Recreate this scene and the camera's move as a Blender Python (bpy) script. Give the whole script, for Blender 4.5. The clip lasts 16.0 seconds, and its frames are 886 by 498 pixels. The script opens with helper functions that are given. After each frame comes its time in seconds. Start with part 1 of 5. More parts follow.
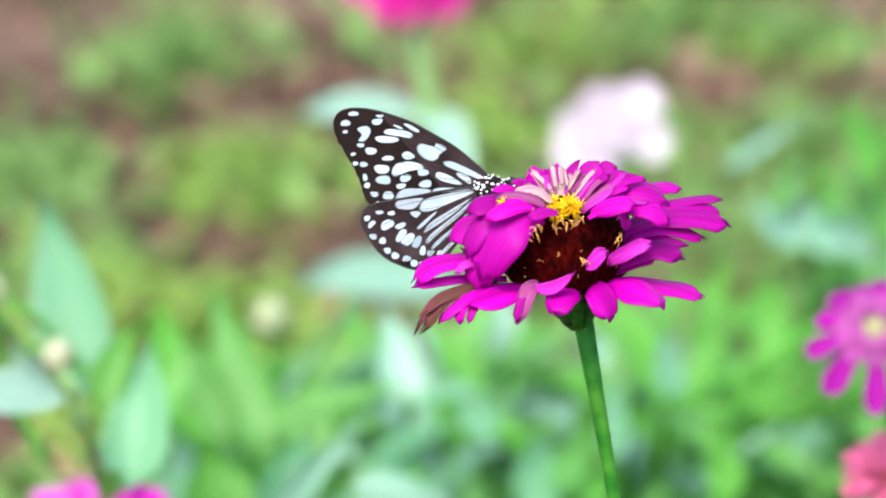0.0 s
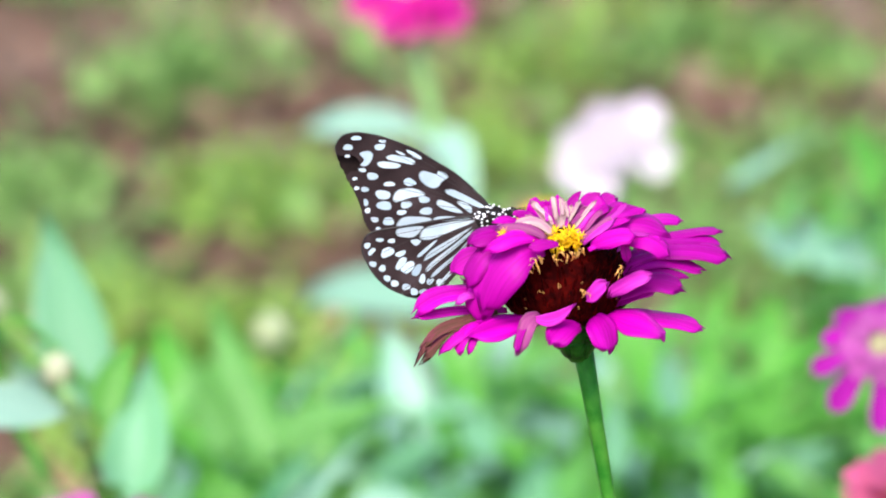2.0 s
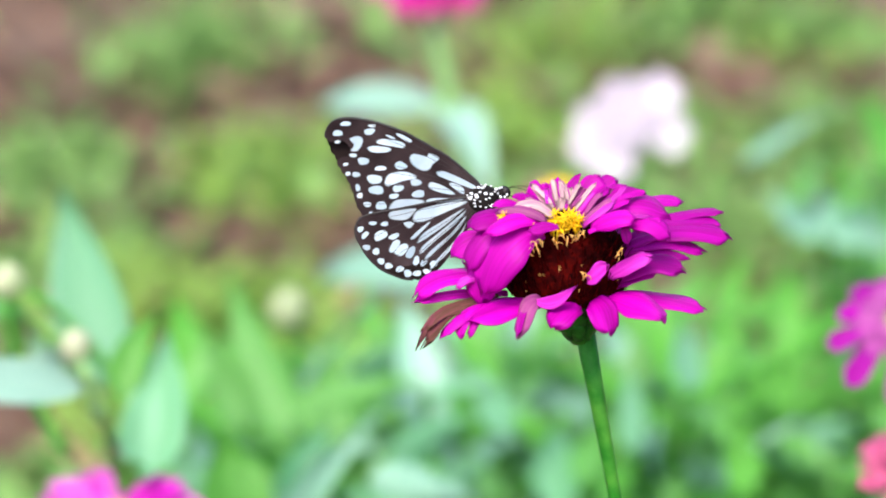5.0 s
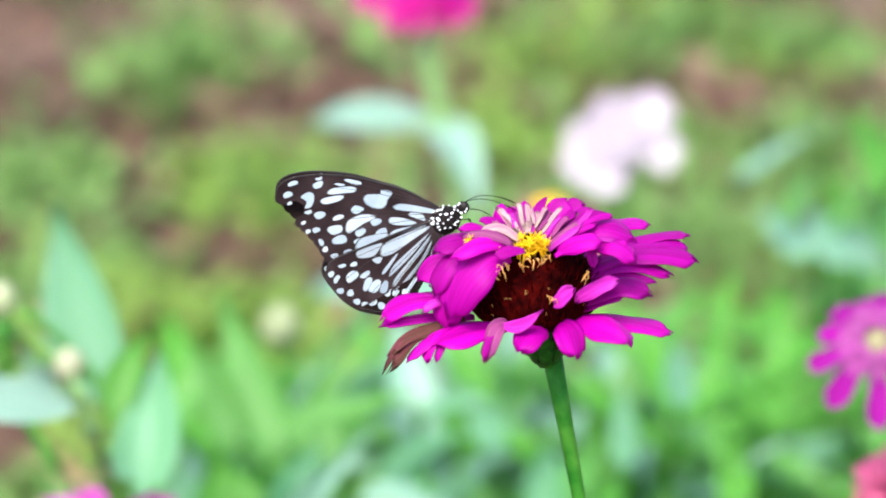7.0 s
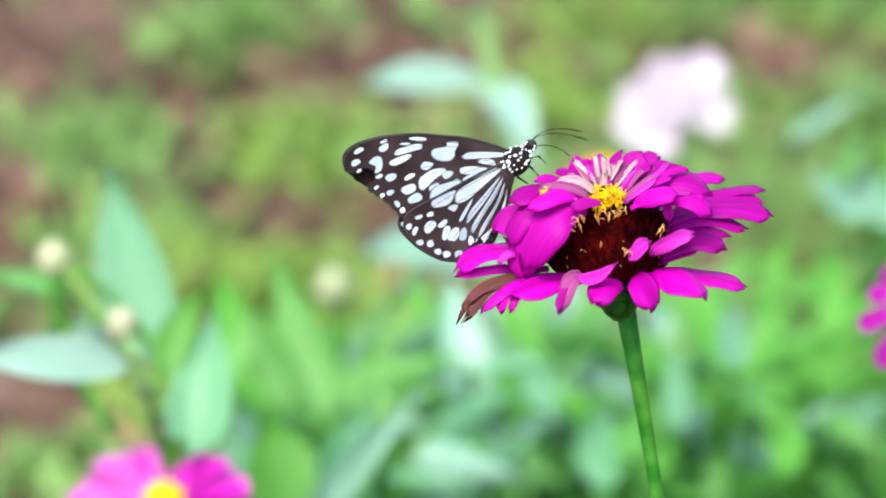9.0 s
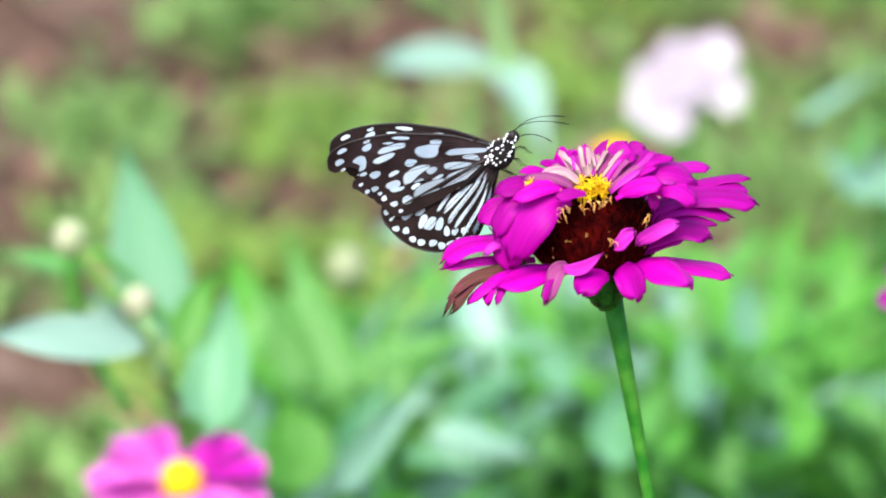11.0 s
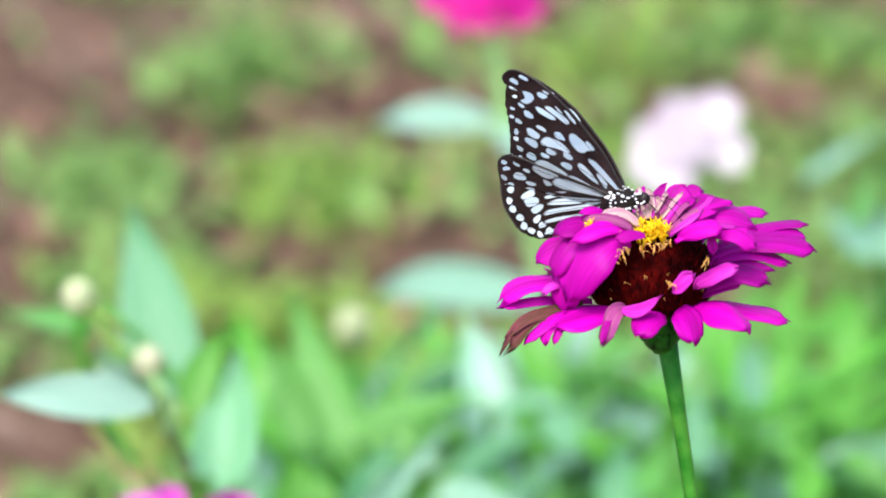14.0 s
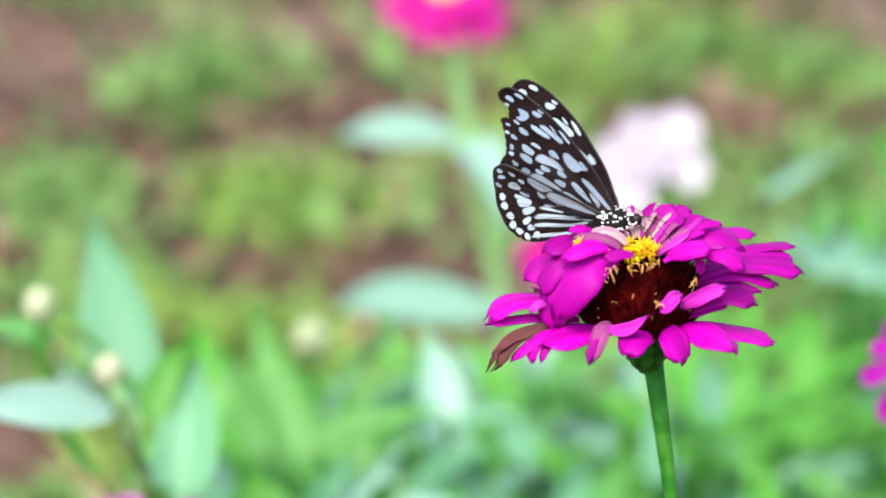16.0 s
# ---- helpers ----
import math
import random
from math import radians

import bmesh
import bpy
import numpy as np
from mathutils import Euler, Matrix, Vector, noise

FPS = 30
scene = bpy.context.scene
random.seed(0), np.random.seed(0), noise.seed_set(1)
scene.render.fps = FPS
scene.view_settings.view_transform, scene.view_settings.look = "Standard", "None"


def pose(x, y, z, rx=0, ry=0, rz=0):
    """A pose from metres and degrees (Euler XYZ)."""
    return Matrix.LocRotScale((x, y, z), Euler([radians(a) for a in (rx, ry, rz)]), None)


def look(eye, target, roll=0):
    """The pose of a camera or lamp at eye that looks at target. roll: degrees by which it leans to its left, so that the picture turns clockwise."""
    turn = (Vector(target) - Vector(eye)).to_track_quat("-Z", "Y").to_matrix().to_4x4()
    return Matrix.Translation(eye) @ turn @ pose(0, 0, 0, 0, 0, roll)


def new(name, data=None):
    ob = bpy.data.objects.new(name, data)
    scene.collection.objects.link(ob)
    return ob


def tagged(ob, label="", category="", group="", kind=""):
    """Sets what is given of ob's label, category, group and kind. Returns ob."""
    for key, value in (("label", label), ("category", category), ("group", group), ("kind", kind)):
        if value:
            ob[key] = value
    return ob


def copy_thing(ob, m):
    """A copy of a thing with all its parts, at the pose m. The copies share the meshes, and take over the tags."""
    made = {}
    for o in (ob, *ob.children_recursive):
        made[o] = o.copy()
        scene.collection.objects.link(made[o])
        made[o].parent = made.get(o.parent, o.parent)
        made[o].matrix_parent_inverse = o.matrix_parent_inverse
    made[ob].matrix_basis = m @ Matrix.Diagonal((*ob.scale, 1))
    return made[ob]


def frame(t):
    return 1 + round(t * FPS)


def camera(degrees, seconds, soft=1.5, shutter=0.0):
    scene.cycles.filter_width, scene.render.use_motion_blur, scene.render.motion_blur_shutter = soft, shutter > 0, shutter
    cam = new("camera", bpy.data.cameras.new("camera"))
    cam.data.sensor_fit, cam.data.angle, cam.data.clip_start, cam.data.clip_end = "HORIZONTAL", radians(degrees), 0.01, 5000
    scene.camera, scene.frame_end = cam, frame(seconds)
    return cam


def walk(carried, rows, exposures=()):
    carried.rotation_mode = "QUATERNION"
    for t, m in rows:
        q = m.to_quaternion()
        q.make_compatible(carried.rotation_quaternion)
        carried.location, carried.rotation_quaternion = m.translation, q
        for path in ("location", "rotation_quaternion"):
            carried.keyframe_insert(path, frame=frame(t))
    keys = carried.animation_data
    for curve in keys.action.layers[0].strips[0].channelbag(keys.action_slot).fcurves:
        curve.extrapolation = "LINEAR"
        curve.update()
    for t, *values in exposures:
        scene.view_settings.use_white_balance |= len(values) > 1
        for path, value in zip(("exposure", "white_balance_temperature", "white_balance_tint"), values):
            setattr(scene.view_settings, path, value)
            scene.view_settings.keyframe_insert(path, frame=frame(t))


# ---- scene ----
from mathutils import geometry

# ---------------------------------------------------------------- camera and its way
cam = camera(12.0, 16.0, 1.9)
cam.data.dof.use_dof = True
cam.data.dof.focus_distance = 1.035
cam.data.dof.aperture_fstop = 11.0
cam.data.dof.aperture_blades = 0
EYE = Vector((0.0, -0.977, 0.90))
PITCH = 20.0
RIGHT = Vector((1, 0, 0))
AHEAD = Vector((0, math.cos(radians(PITCH)), -math.sin(radians(PITCH))))
UP = Vector((0, math.sin(radians(PITCH)), math.cos(radians(PITCH))))


def held(turn, tilt, lean, side, lift):
    """The hand-held camera, turned by small angles in degrees and shifted by metres."""
    e = EYE + RIGHT * side + UP * lift
    return (pose(e.x, e.y, e.z, 90 - PITCH) @ pose(0, 0, 0, 0, turn, 0)
            @ pose(0, 0, 0, tilt, 0, 0) @ pose(0, 0, 0, 0, 0, lean))


walk(cam, [(t, held(*v)) for t, *v in (
    (0.0, -0.1532, 0.0642, -0.2511, 0.00607, 0.00091),
    (0.5, -0.1496, 0.1325, -0.0981, 0.00797, 0.00068),
    (1.0, -0.1479, 0.0792, -0.1228, 0.00776, 0.00081),
    (1.5, -0.0579, 0.1255, -0.0097, 0.00835, 0.00034),
    (2.0, -0.0686, 0.2942, -0.0073, 0.00800, 0.00053),
    (2.5, -0.1081, 0.3119, -0.1060, 0.00814, 0.00077),
    (3.0, -0.1272, 0.1579, -0.1808, 0.00786, -0.00042),
    (3.5, 0.0000, 0.0000, -0.1555, 0.00774, -0.00132),
    (4.0, 0.0533, -0.0763, -0.1900, 0.00758, -0.00078),
    (6.5, 0.0758, 0.1098, 0.1259, 0.00414, 0.00190),
    (7.0, -0.0952, 0.0979, 0.0138, 0.00361, 0.00379),
    (7.5, -0.0269, 0.0435, 0.1115, 0.00269, 0.00323),
    (8.0, 0.2491, -0.0890, 0.1067, 0.00373, 0.00307),
    (8.5, 0.3387, -0.1724, -0.0038, 0.00355, 0.00264),
    (9.0, 0.6319, -0.3402, 0.0664, 0.00398, 0.00089),
    (11.5, 0.6073, -0.5272, -0.1629, -0.00351, -0.00222),
    (12.0, 0.5749, -0.5403, -0.2840, -0.00521, -0.00126),
    (12.5, 0.6824, -0.3557, -0.1840, -0.00586, -0.00104),
    (13.0, 0.7445, -0.1270, -0.1296, -0.00669, -0.00195),
    (13.5, 0.6415, 0.0891, -0.0842, -0.00885, -0.00129),
    (14.0, 0.4326, 0.2718, -0.0378, -0.01005, -0.00172),
    (14.5, 0.4826, 0.2997, 0.1473, -0.01095, -0.00148),
    (15.0, 0.3669, 0.2893, 0.2536, -0.01173, -0.00135),
    (15.5, -0.0549, 0.5268, 0.4978, -0.01301, -0.00181),
    (16.0, -0.2112, 0.4732, 0.6765, -0.01342, -0.00224))])

# ---------------------------------------------------------------- light
world = bpy.data.worlds.new("sky")
scene.world = world
world.use_nodes = True
wn, wl = world.node_tree.nodes, world.node_tree.links
sky = wn.new("ShaderNodeTexSky")
sky.sky_type = "NISHITA"
sky.sun_disc = False
sky.sun_elevation, sky.sun_rotation = radians(58), radians(200)
sky.air_density, sky.dust_density = 1.0, 3.0
wn["Background"].inputs["Strength"].default_value = 0.15
wl.new(sky.outputs[0], wn["Background"].inputs["Color"])
sun_data = bpy.data.lights.new("sun", "SUN")
sun_data.energy, sun_data.angle, sun_data.color = 1.4, radians(30), (1.0, 0.96, 0.9)
sun = new("sun", sun_data)
sun.matrix_world = look((-1.0, -2.6, 4.6), (0, 0.2, 0.4))
scene.view_settings.exposure = 1.5


# ---------------------------------------------------------------- materials
def material(name, colors, rough=0.5, scale=30.0, streak=None, bump=0.0, bump_scale=200.0, through_light=0.0,
             spec=0.4, spread=0.06, coords="Object"):
    """A mottled surface: two or three colours blended by two scales of noise, with fine relief.
    streak: stretch of the grain across and along a petal or leaf, by its UV."""
    m = bpy.data.materials.new(name)
    m.use_nodes = True
    n, l = m.node_tree.nodes, m.node_tree.links
    b = n["Principled BSDF"]
    tc = n.new("ShaderNodeTexCoord")
    mp = n.new("ShaderNodeMapping")
    if streak:
        l.new(tc.outputs["UV"], mp.inputs["Vector"])
        mp.inputs["Scale"].default_value = (streak[0], streak[1], 1)
    else:
        l.new(tc.outputs[coords], mp.inputs["Vector"])
        mp.inputs["Scale"].default_value = (scale, scale, scale)
    info = n.new("ShaderNodeObjectInfo")
    isl = n.new("ShaderNodeNewGeometry")
    seed = n.new("ShaderNodeMath")
    seed.operation = "ADD"
    l.new(info.outputs["Random"], seed.inputs[0])
    l.new(isl.outputs["Random Per Island"], seed.inputs[1])
    tex = n.new("ShaderNodeTexNoise")
    tex.noise_dimensions = "4D"
    tex.inputs["Scale"].default_value = 1.0
    tex.inputs["Detail"].default_value = 6.0
    big = n.new("ShaderNodeTexNoise")
    big.noise_dimensions = "4D"
    big.inputs["Scale"].default_value = 0.22
    big.inputs["Detail"].default_value = 2.0
    far = n.new("ShaderNodeMath")
    far.operation = "MULTIPLY"
    far.inputs[1].default_value = 37.0
    l.new(seed.outputs[0], far.inputs[0])
    for q in (tex, big):
        l.new(mp.outputs[0], q.inputs["Vector"])
        l.new(far.outputs[0], q.inputs["W"])
    add = n.new("ShaderNodeMath")
    add.operation = "MULTIPLY_ADD"
    l.new(tex.outputs["Fac"], add.inputs[0])
    add.inputs[1].default_value = 0.5
    half = n.new("ShaderNodeMath")
    half.operation = "MULTIPLY"
    half.inputs[1].default_value = 0.5
    l.new(big.outputs["Fac"], half.inputs[0])
    l.new(half.outputs[0], add.inputs[2])
    ramp = n.new("ShaderNodeValToRGB")
    l.new(add.outputs[0], ramp.inputs["Fac"])
    e = ramp.color_ramp.elements
    stops = len(colors)
    e[0].position, e[1].position = 0.36, 0.64
    e[0].color, e[1].color = (*colors[0], 1), (*colors[-1], 1)
    for i in range(1, stops - 1):
        e.new(0.36 + 0.28 * i / (stops - 1)).color = (*colors[i], 1)
    hsv = n.new("ShaderNodeHueSaturation")
    var = n.new("ShaderNodeMapRange")
    var.inputs["To Min"].default_value, var.inputs["To Max"].default_value = 1 - spread * 3, 1 + spread * 3
    frac = n.new("ShaderNodeMath")
    frac.operation = "FRACT"
    l.new(seed.outputs[0], frac.inputs[0])
    l.new(frac.outputs[0], var.inputs["Value"])
    l.new(var.outputs[0], hsv.inputs["Value"])
    l.new(ramp.outputs[0], hsv.inputs["Color"])
    l.new(hsv.outputs[0], b.inputs["Base Color"])
    b.inputs["Roughness"].default_value = rough
    b.inputs["Specular IOR Level"].default_value = spec
    if bump:
        bm_ = n.new("ShaderNodeBump")
        bm_.inputs["Strength"].default_value = bump
        bm_.inputs["Distance"].default_value = 0.0006
        if streak:
            l.new(tex.outputs["Fac"], bm_.inputs["Height"])
        else:
            bt = n.new("ShaderNodeTexNoise")
            bt.inputs["Scale"].default_value = bump_scale
            bt.inputs["Detail"].default_value = 4.0
            l.new(tc.outputs[coords], bt.inputs["Vector"])
            l.new(bt.outputs["Fac"], bm_.inputs["Height"])
        l.new(bm_.outputs[0], b.inputs["Normal"])
    if through_light:
        tr = n.new("ShaderNodeBsdfTranslucent")
        mix = n.new("ShaderNodeMixShader")
        mix.inputs[0].default_value = through_light
        l.new(hsv.outputs[0], tr.inputs["Color"])
        l.new(b.outputs[0], mix.inputs[1])
        l.new(tr.outputs[0], mix.inputs[2])
        l.new(mix.outputs[0], n["Material Output"].inputs["Surface"])
    return m


MAGENTA = material("magenta_petal", [(0.33, 0.0006, 0.225), (0.46, 0.0008, 0.335), (0.57, 0.002, 0.435)], 0.45, streak=(15, 1.0), bump=0.45, through_light=0.3, spec=0.12, spread=0.1)
MAGENTA_PALE = material("pale_magenta_petal", [(0.40, 0.006, 0.30), (0.50, 0.02, 0.40), (0.57, 0.055, 0.47)], 0.5, streak=(18, 1.5), bump=0.45, through_light=0.2, spec=0.2)
DUSTY = material("faded_petal", [(0.22, 0.018, 0.15), (0.28, 0.05, 0.18), (0.33, 0.10, 0.20)], 0.7, streak=(8, 1.5), bump=0.3, through_light=0.15, spec=0.15)
CREAM = material("cream_floret", [(0.40, 0.10, 0.27), (0.49, 0.31, 0.32), (0.56, 0.45, 0.36)], 0.65, streak=(5, 2.0), bump=0.4, through_light=0.2, spec=0.2)
WITHERED = material("withered_petal", [(0.05, 0.022, 0.014), (0.085, 0.034, 0.024), (0.15, 0.035, 0.05)], 0.75, streak=(6, 3.0), bump=0.6, through_light=0.12, spec=0.15)
MAROON = material("maroon_chaff", [(0.007, 0.0004, 0.0006), (0.036, 0.0009, 0.0012), (0.105, 0.003, 0.002)], 0.85, scale=900, bump=0.4, bump_scale=1800, spec=0.02, spread=0.16)
YELLOW = material("yellow_floret", [(0.70, 0.33, 0.0), (0.80, 0.48, 0.003), (0.85, 0.58, 0.01)], 0.6, scale=900, bump=0.2, bump_scale=2000, through_light=0.15, spec=0.2)
AMBER = material("amber_stamen", [(0.66, 0.28, 0.05), (0.82, 0.50, 0.16)], 0.6, scale=900, spec=0.2)
STEM = material("green_stem", [(0.006, 0.08, 0.006), (0.02, 0.155, 0.014), (0.07, 0.26, 0.03)], 0.4, scale=160, bump=0.4, bump_scale=900, through_light=0.06, spec=0.12)
BRACT = material("green_bract", [(0.004, 0.034, 0.003), (0.011, 0.09, 0.007), (0.04, 0.19, 0.018)], 0.45, scale=300, bump=0.3, bump_scale=900, spec=0.12)
LEAF = material("zinnia_leaf", [(0.088, 0.28, 0.045), (0.12, 0.345, 0.07), (0.165, 0.40, 0.105)], 0.45, streak=(7, 3), bump=0.4, through_light=0.38, spec=0.4, spread=0.06)
# bluish green; in the filler plants its pale blue paints in sky sheen
LEAF_BLUE = material("bluish_leaf", [(0.10, 0.285, 0.125), (0.14, 0.345, 0.175), (0.19, 0.40, 0.23)], 0.45, streak=(7, 3), bump=0.5, through_light=0.32, spec=0.4, spread=0.08)
LEAF_FRESH = material("fresh_green_leaf", [(0.062, 0.255, 0.024), (0.09, 0.32, 0.036), (0.13, 0.38, 0.065)], 0.45, streak=(7, 3), bump=0.4, through_light=0.35, spec=0.3, spread=0.06)
LEAF_DEEP = material("deep_green_leaf", [(0.045, 0.18, 0.07), (0.065, 0.235, 0.10), (0.10, 0.29, 0.14)], 0.45, streak=(7, 3), bump=0.5, through_light=0.3, spec=0.4, spread=0.08)
LEAF_POWDER = material("mildewed_leaf", [(0.21, 0.39, 0.29), (0.27, 0.46, 0.355), (0.35, 0.53, 0.435)], 0.5, streak=(6, 2), bump=0.4, through_light=0.2, spec=0.5, spread=0.05)
# powdery leaves, and pale sheen highlights painted as colour on the filler plants
LEAF_DUSTY_SHEEN = material("powdery_sheen_leaf", [(0.145, 0.32, 0.20), (0.20, 0.39, 0.27), (0.26, 0.44, 0.33)], 0.5, streak=(6, 2), bump=0.4, through_light=0.18, spec=0.5, spread=0.06)
STEM_PALE = material("pale_stem", [(0.13, 0.28, 0.07), (0.19, 0.35, 0.115), (0.25, 0.40, 0.17)], 0.5, scale=120, bump=0.3, bump_scale=700)
BUD = material("bud", [(0.22, 0.285, 0.12), (0.29, 0.33, 0.18), (0.35, 0.35, 0.24)], 0.6, scale=200, bump=0.3)
PINK = material("hot_pink_petal", [(0.36, 0.001, 0.14), (0.49, 0.003, 0.22), (0.57, 0.012, 0.30)], 0.55, streak=(18, 1.5), bump=0.3, through_light=0.22, spec=0.2)
VIOLET = material("violet_petal", [(0.20, 0.001, 0.16), (0.29, 0.002, 0.245), (0.37, 0.008, 0.32)], 0.55, streak=(18, 1.5), bump=0.3, through_light=0.22, spec=0.2)
VIOLET_PALE = material("dusty_violet_petal", [(0.24, 0.02, 0.19), (0.34, 0.06, 0.27), (0.41, 0.13, 0.33)], 0.6, streak=(14, 1.5), bump=0.3, through_light=0.2, spec=0.2)
ROSE = material("rose_petal", [(0.56, 0.05, 0.40), (0.68, 0.12, 0.54), (0.72, 0.24, 0.60)], 0.55, streak=(18, 1.5), bump=0.3, through_light=0.22, spec=0.2)
PINK_DEEP = material("deep_rose_petal", [(0.42, 0.006, 0.30), (0.52, 0.012, 0.40), (0.56, 0.04, 0.46)], 0.55, streak=(18, 1.5), bump=0.3, through_light=0.22, spec=0.2)
CORAL = material("coral_petal", [(0.50, 0.06, 0.17), (0.58, 0.12, 0.25), (0.62, 0.20, 0.33)], 0.55, streak=(18, 1.5), bump=0.3, through_light=0.22, spec=0.2)
WHITE = material("white_petal", [(0.38, 0.31, 0.40), (0.46, 0.405, 0.46), (0.52, 0.50, 0.475)], 0.6, streak=(14, 1.5), bump=0.3, through_light=0.2, spec=0.2)
PALE_DISC = material("pale_disc", [(0.22, 0.20, 0.09), (0.32, 0.29, 0.16)], 0.7, scale=600, bump=0.4, bump_scale=900)
SOIL = material("garden_soil", [(0.028, 0.013, 0.008), (0.09, 0.053, 0.036), (0.22, 0.158, 0.122)], 0.9, scale=12.0, bump=0.9, bump_scale=60, spec=0.15, coords="Object")
LITTER = material("dry_litter", [(0.09, 0.042, 0.026), (0.20, 0.118, 0.08), (0.38, 0.285, 0.22)], 0.85, streak=(5, 3), bump=0.5, spec=0.15, spread=0.14)
WEED = material("weed_leaf", [(0.115, 0.24, 0.05), (0.178, 0.335, 0.082), (0.255, 0.41, 0.132)], 0.5, streak=(5, 3), bump=0.3, through_light=0.3, spec=0.4, spread=0.14)
WEED_YELLOW = material("yellow_green_weed", [(0.145, 0.275, 0.035), (0.22, 0.37, 0.06), (0.305, 0.43, 0.105)], 0.5, streak=(5, 3), bump=0.3, through_light=0.3, spec=0.4, spread=0.12)
WING = material("wing_membrane", [(0.010, 0.0055, 0.006), (0.028, 0.0175, 0.0185), (0.07, 0.05, 0.056)], 0.6, scale=120, bump=0.25, bump_scale=2600, through_light=0.04, spec=0.05)
WING_UPPER = material("wing_upper_side", [(0.003, 0.0014, 0.0012), (0.008, 0.004, 0.0035), (0.018, 0.010, 0.009)], 0.6, scale=120, bump=0.25, bump_scale=2600, through_light=0.04, spec=0.05)
WING_DARK = material("wing_vein", [(0.006, 0.004, 0.004), (0.018, 0.012, 0.010)], 0.5, scale=600)


def scaled(name, dark, light):
    """Wing scales: pale in the middle of a patch, mixed with dark ones towards its edge by the patch's own layer."""
    m = material(name, light, 0.4, scale=260, bump=0.1, bump_scale=2600, through_light=0.5, spec=0.15, spread=0.05)
    n, l = m.node_tree.nodes, m.node_tree.links
    hsv = n["Hue/Saturation/Value"]
    at = n.new("ShaderNodeAttribute")
    at.attribute_name = "pale"
    grain = n.new("ShaderNodeTexNoise")
    grain.inputs["Scale"].default_value = 2600
    tc = n["Texture Coordinate"]
    l.new(tc.outputs["Object"], grain.inputs["Vector"])
    add = n.new("ShaderNodeMath")
    add.operation = "MULTIPLY_ADD"
    add.inputs[1].default_value = 0.5
    l.new(grain.outputs["Fac"], add.inputs[0])
    l.new(at.outputs["Fac"], add.inputs[2])
    band = n.new("ShaderNodeMapRange")
    band.inputs["From Min"].default_value, band.inputs["From Max"].default_value = 0.42, 1.0
    l.new(add.outputs[0], band.inputs["Value"])
    mix = n.new("ShaderNodeMixRGB")
    mix.inputs["Color1"].default_value = (*dark, 1)
    l.new(band.outputs[0], mix.inputs["Fac"])
    l.new(hsv.outputs[0], mix.inputs["Color2"])
    for name_, socket in (("Principled BSDF", "Base Color"), ("Translucent BSDF", "Color")):
        l.new(mix.outputs[0], n[name_].inputs[socket])
    return m


PATCH = scaled("pale_wing_patch", (0.014, 0.008, 0.0072), [(0.49, 0.62, 0.72), (0.61, 0.73, 0.81), (0.73, 0.82, 0.88)])
BODY = material("black_fur", [(0.006, 0.005, 0.005), (0.016, 0.012, 0.011)], 0.7, scale=900, bump=0.6, bump_scale=3000, spec=0.1)
DROP = material("water", [(0.75, 0.72, 0.75), (0.85, 0.84, 0.86)], 0.05, scale=900, through_light=0.3, spec=0.6)
DOT = material("white_scale", [(0.68, 0.70, 0.72), (0.80, 0.82, 0.84)], 0.6, scale=900)


# ---------------------------------------------------------------- mesh helpers
def finish(bm, name, mat):
    me = bpy.data.meshes.new(name)
    bm.normal_update()
    bm.to_mesh(me)
    bm.free()
    for f in me.polygons:
        f.use_smooth = True
    for q in (mat if isinstance(mat, (list, tuple)) else (mat,)):
        me.materials.append(q)
    return me


def part(name, bm, mat, parent, label=""):
    ob = new(name, bm if isinstance(bm, bpy.types.Mesh) else finish(bm, name, mat))
    ob.parent = parent
    if label:
        ob["label"] = label
    return ob


def thing(name, label, category, group="", kind="", at=(0, 0, 0)):
    ob = new(name)
    ob.empty_display_size = 0.02
    ob.location = at
    return tagged(ob, label, category, group, kind)


def bez(a, b, c, s):
    return a * (1 - s) ** 2 + b * (2 * s * (1 - s)) + c * s * s


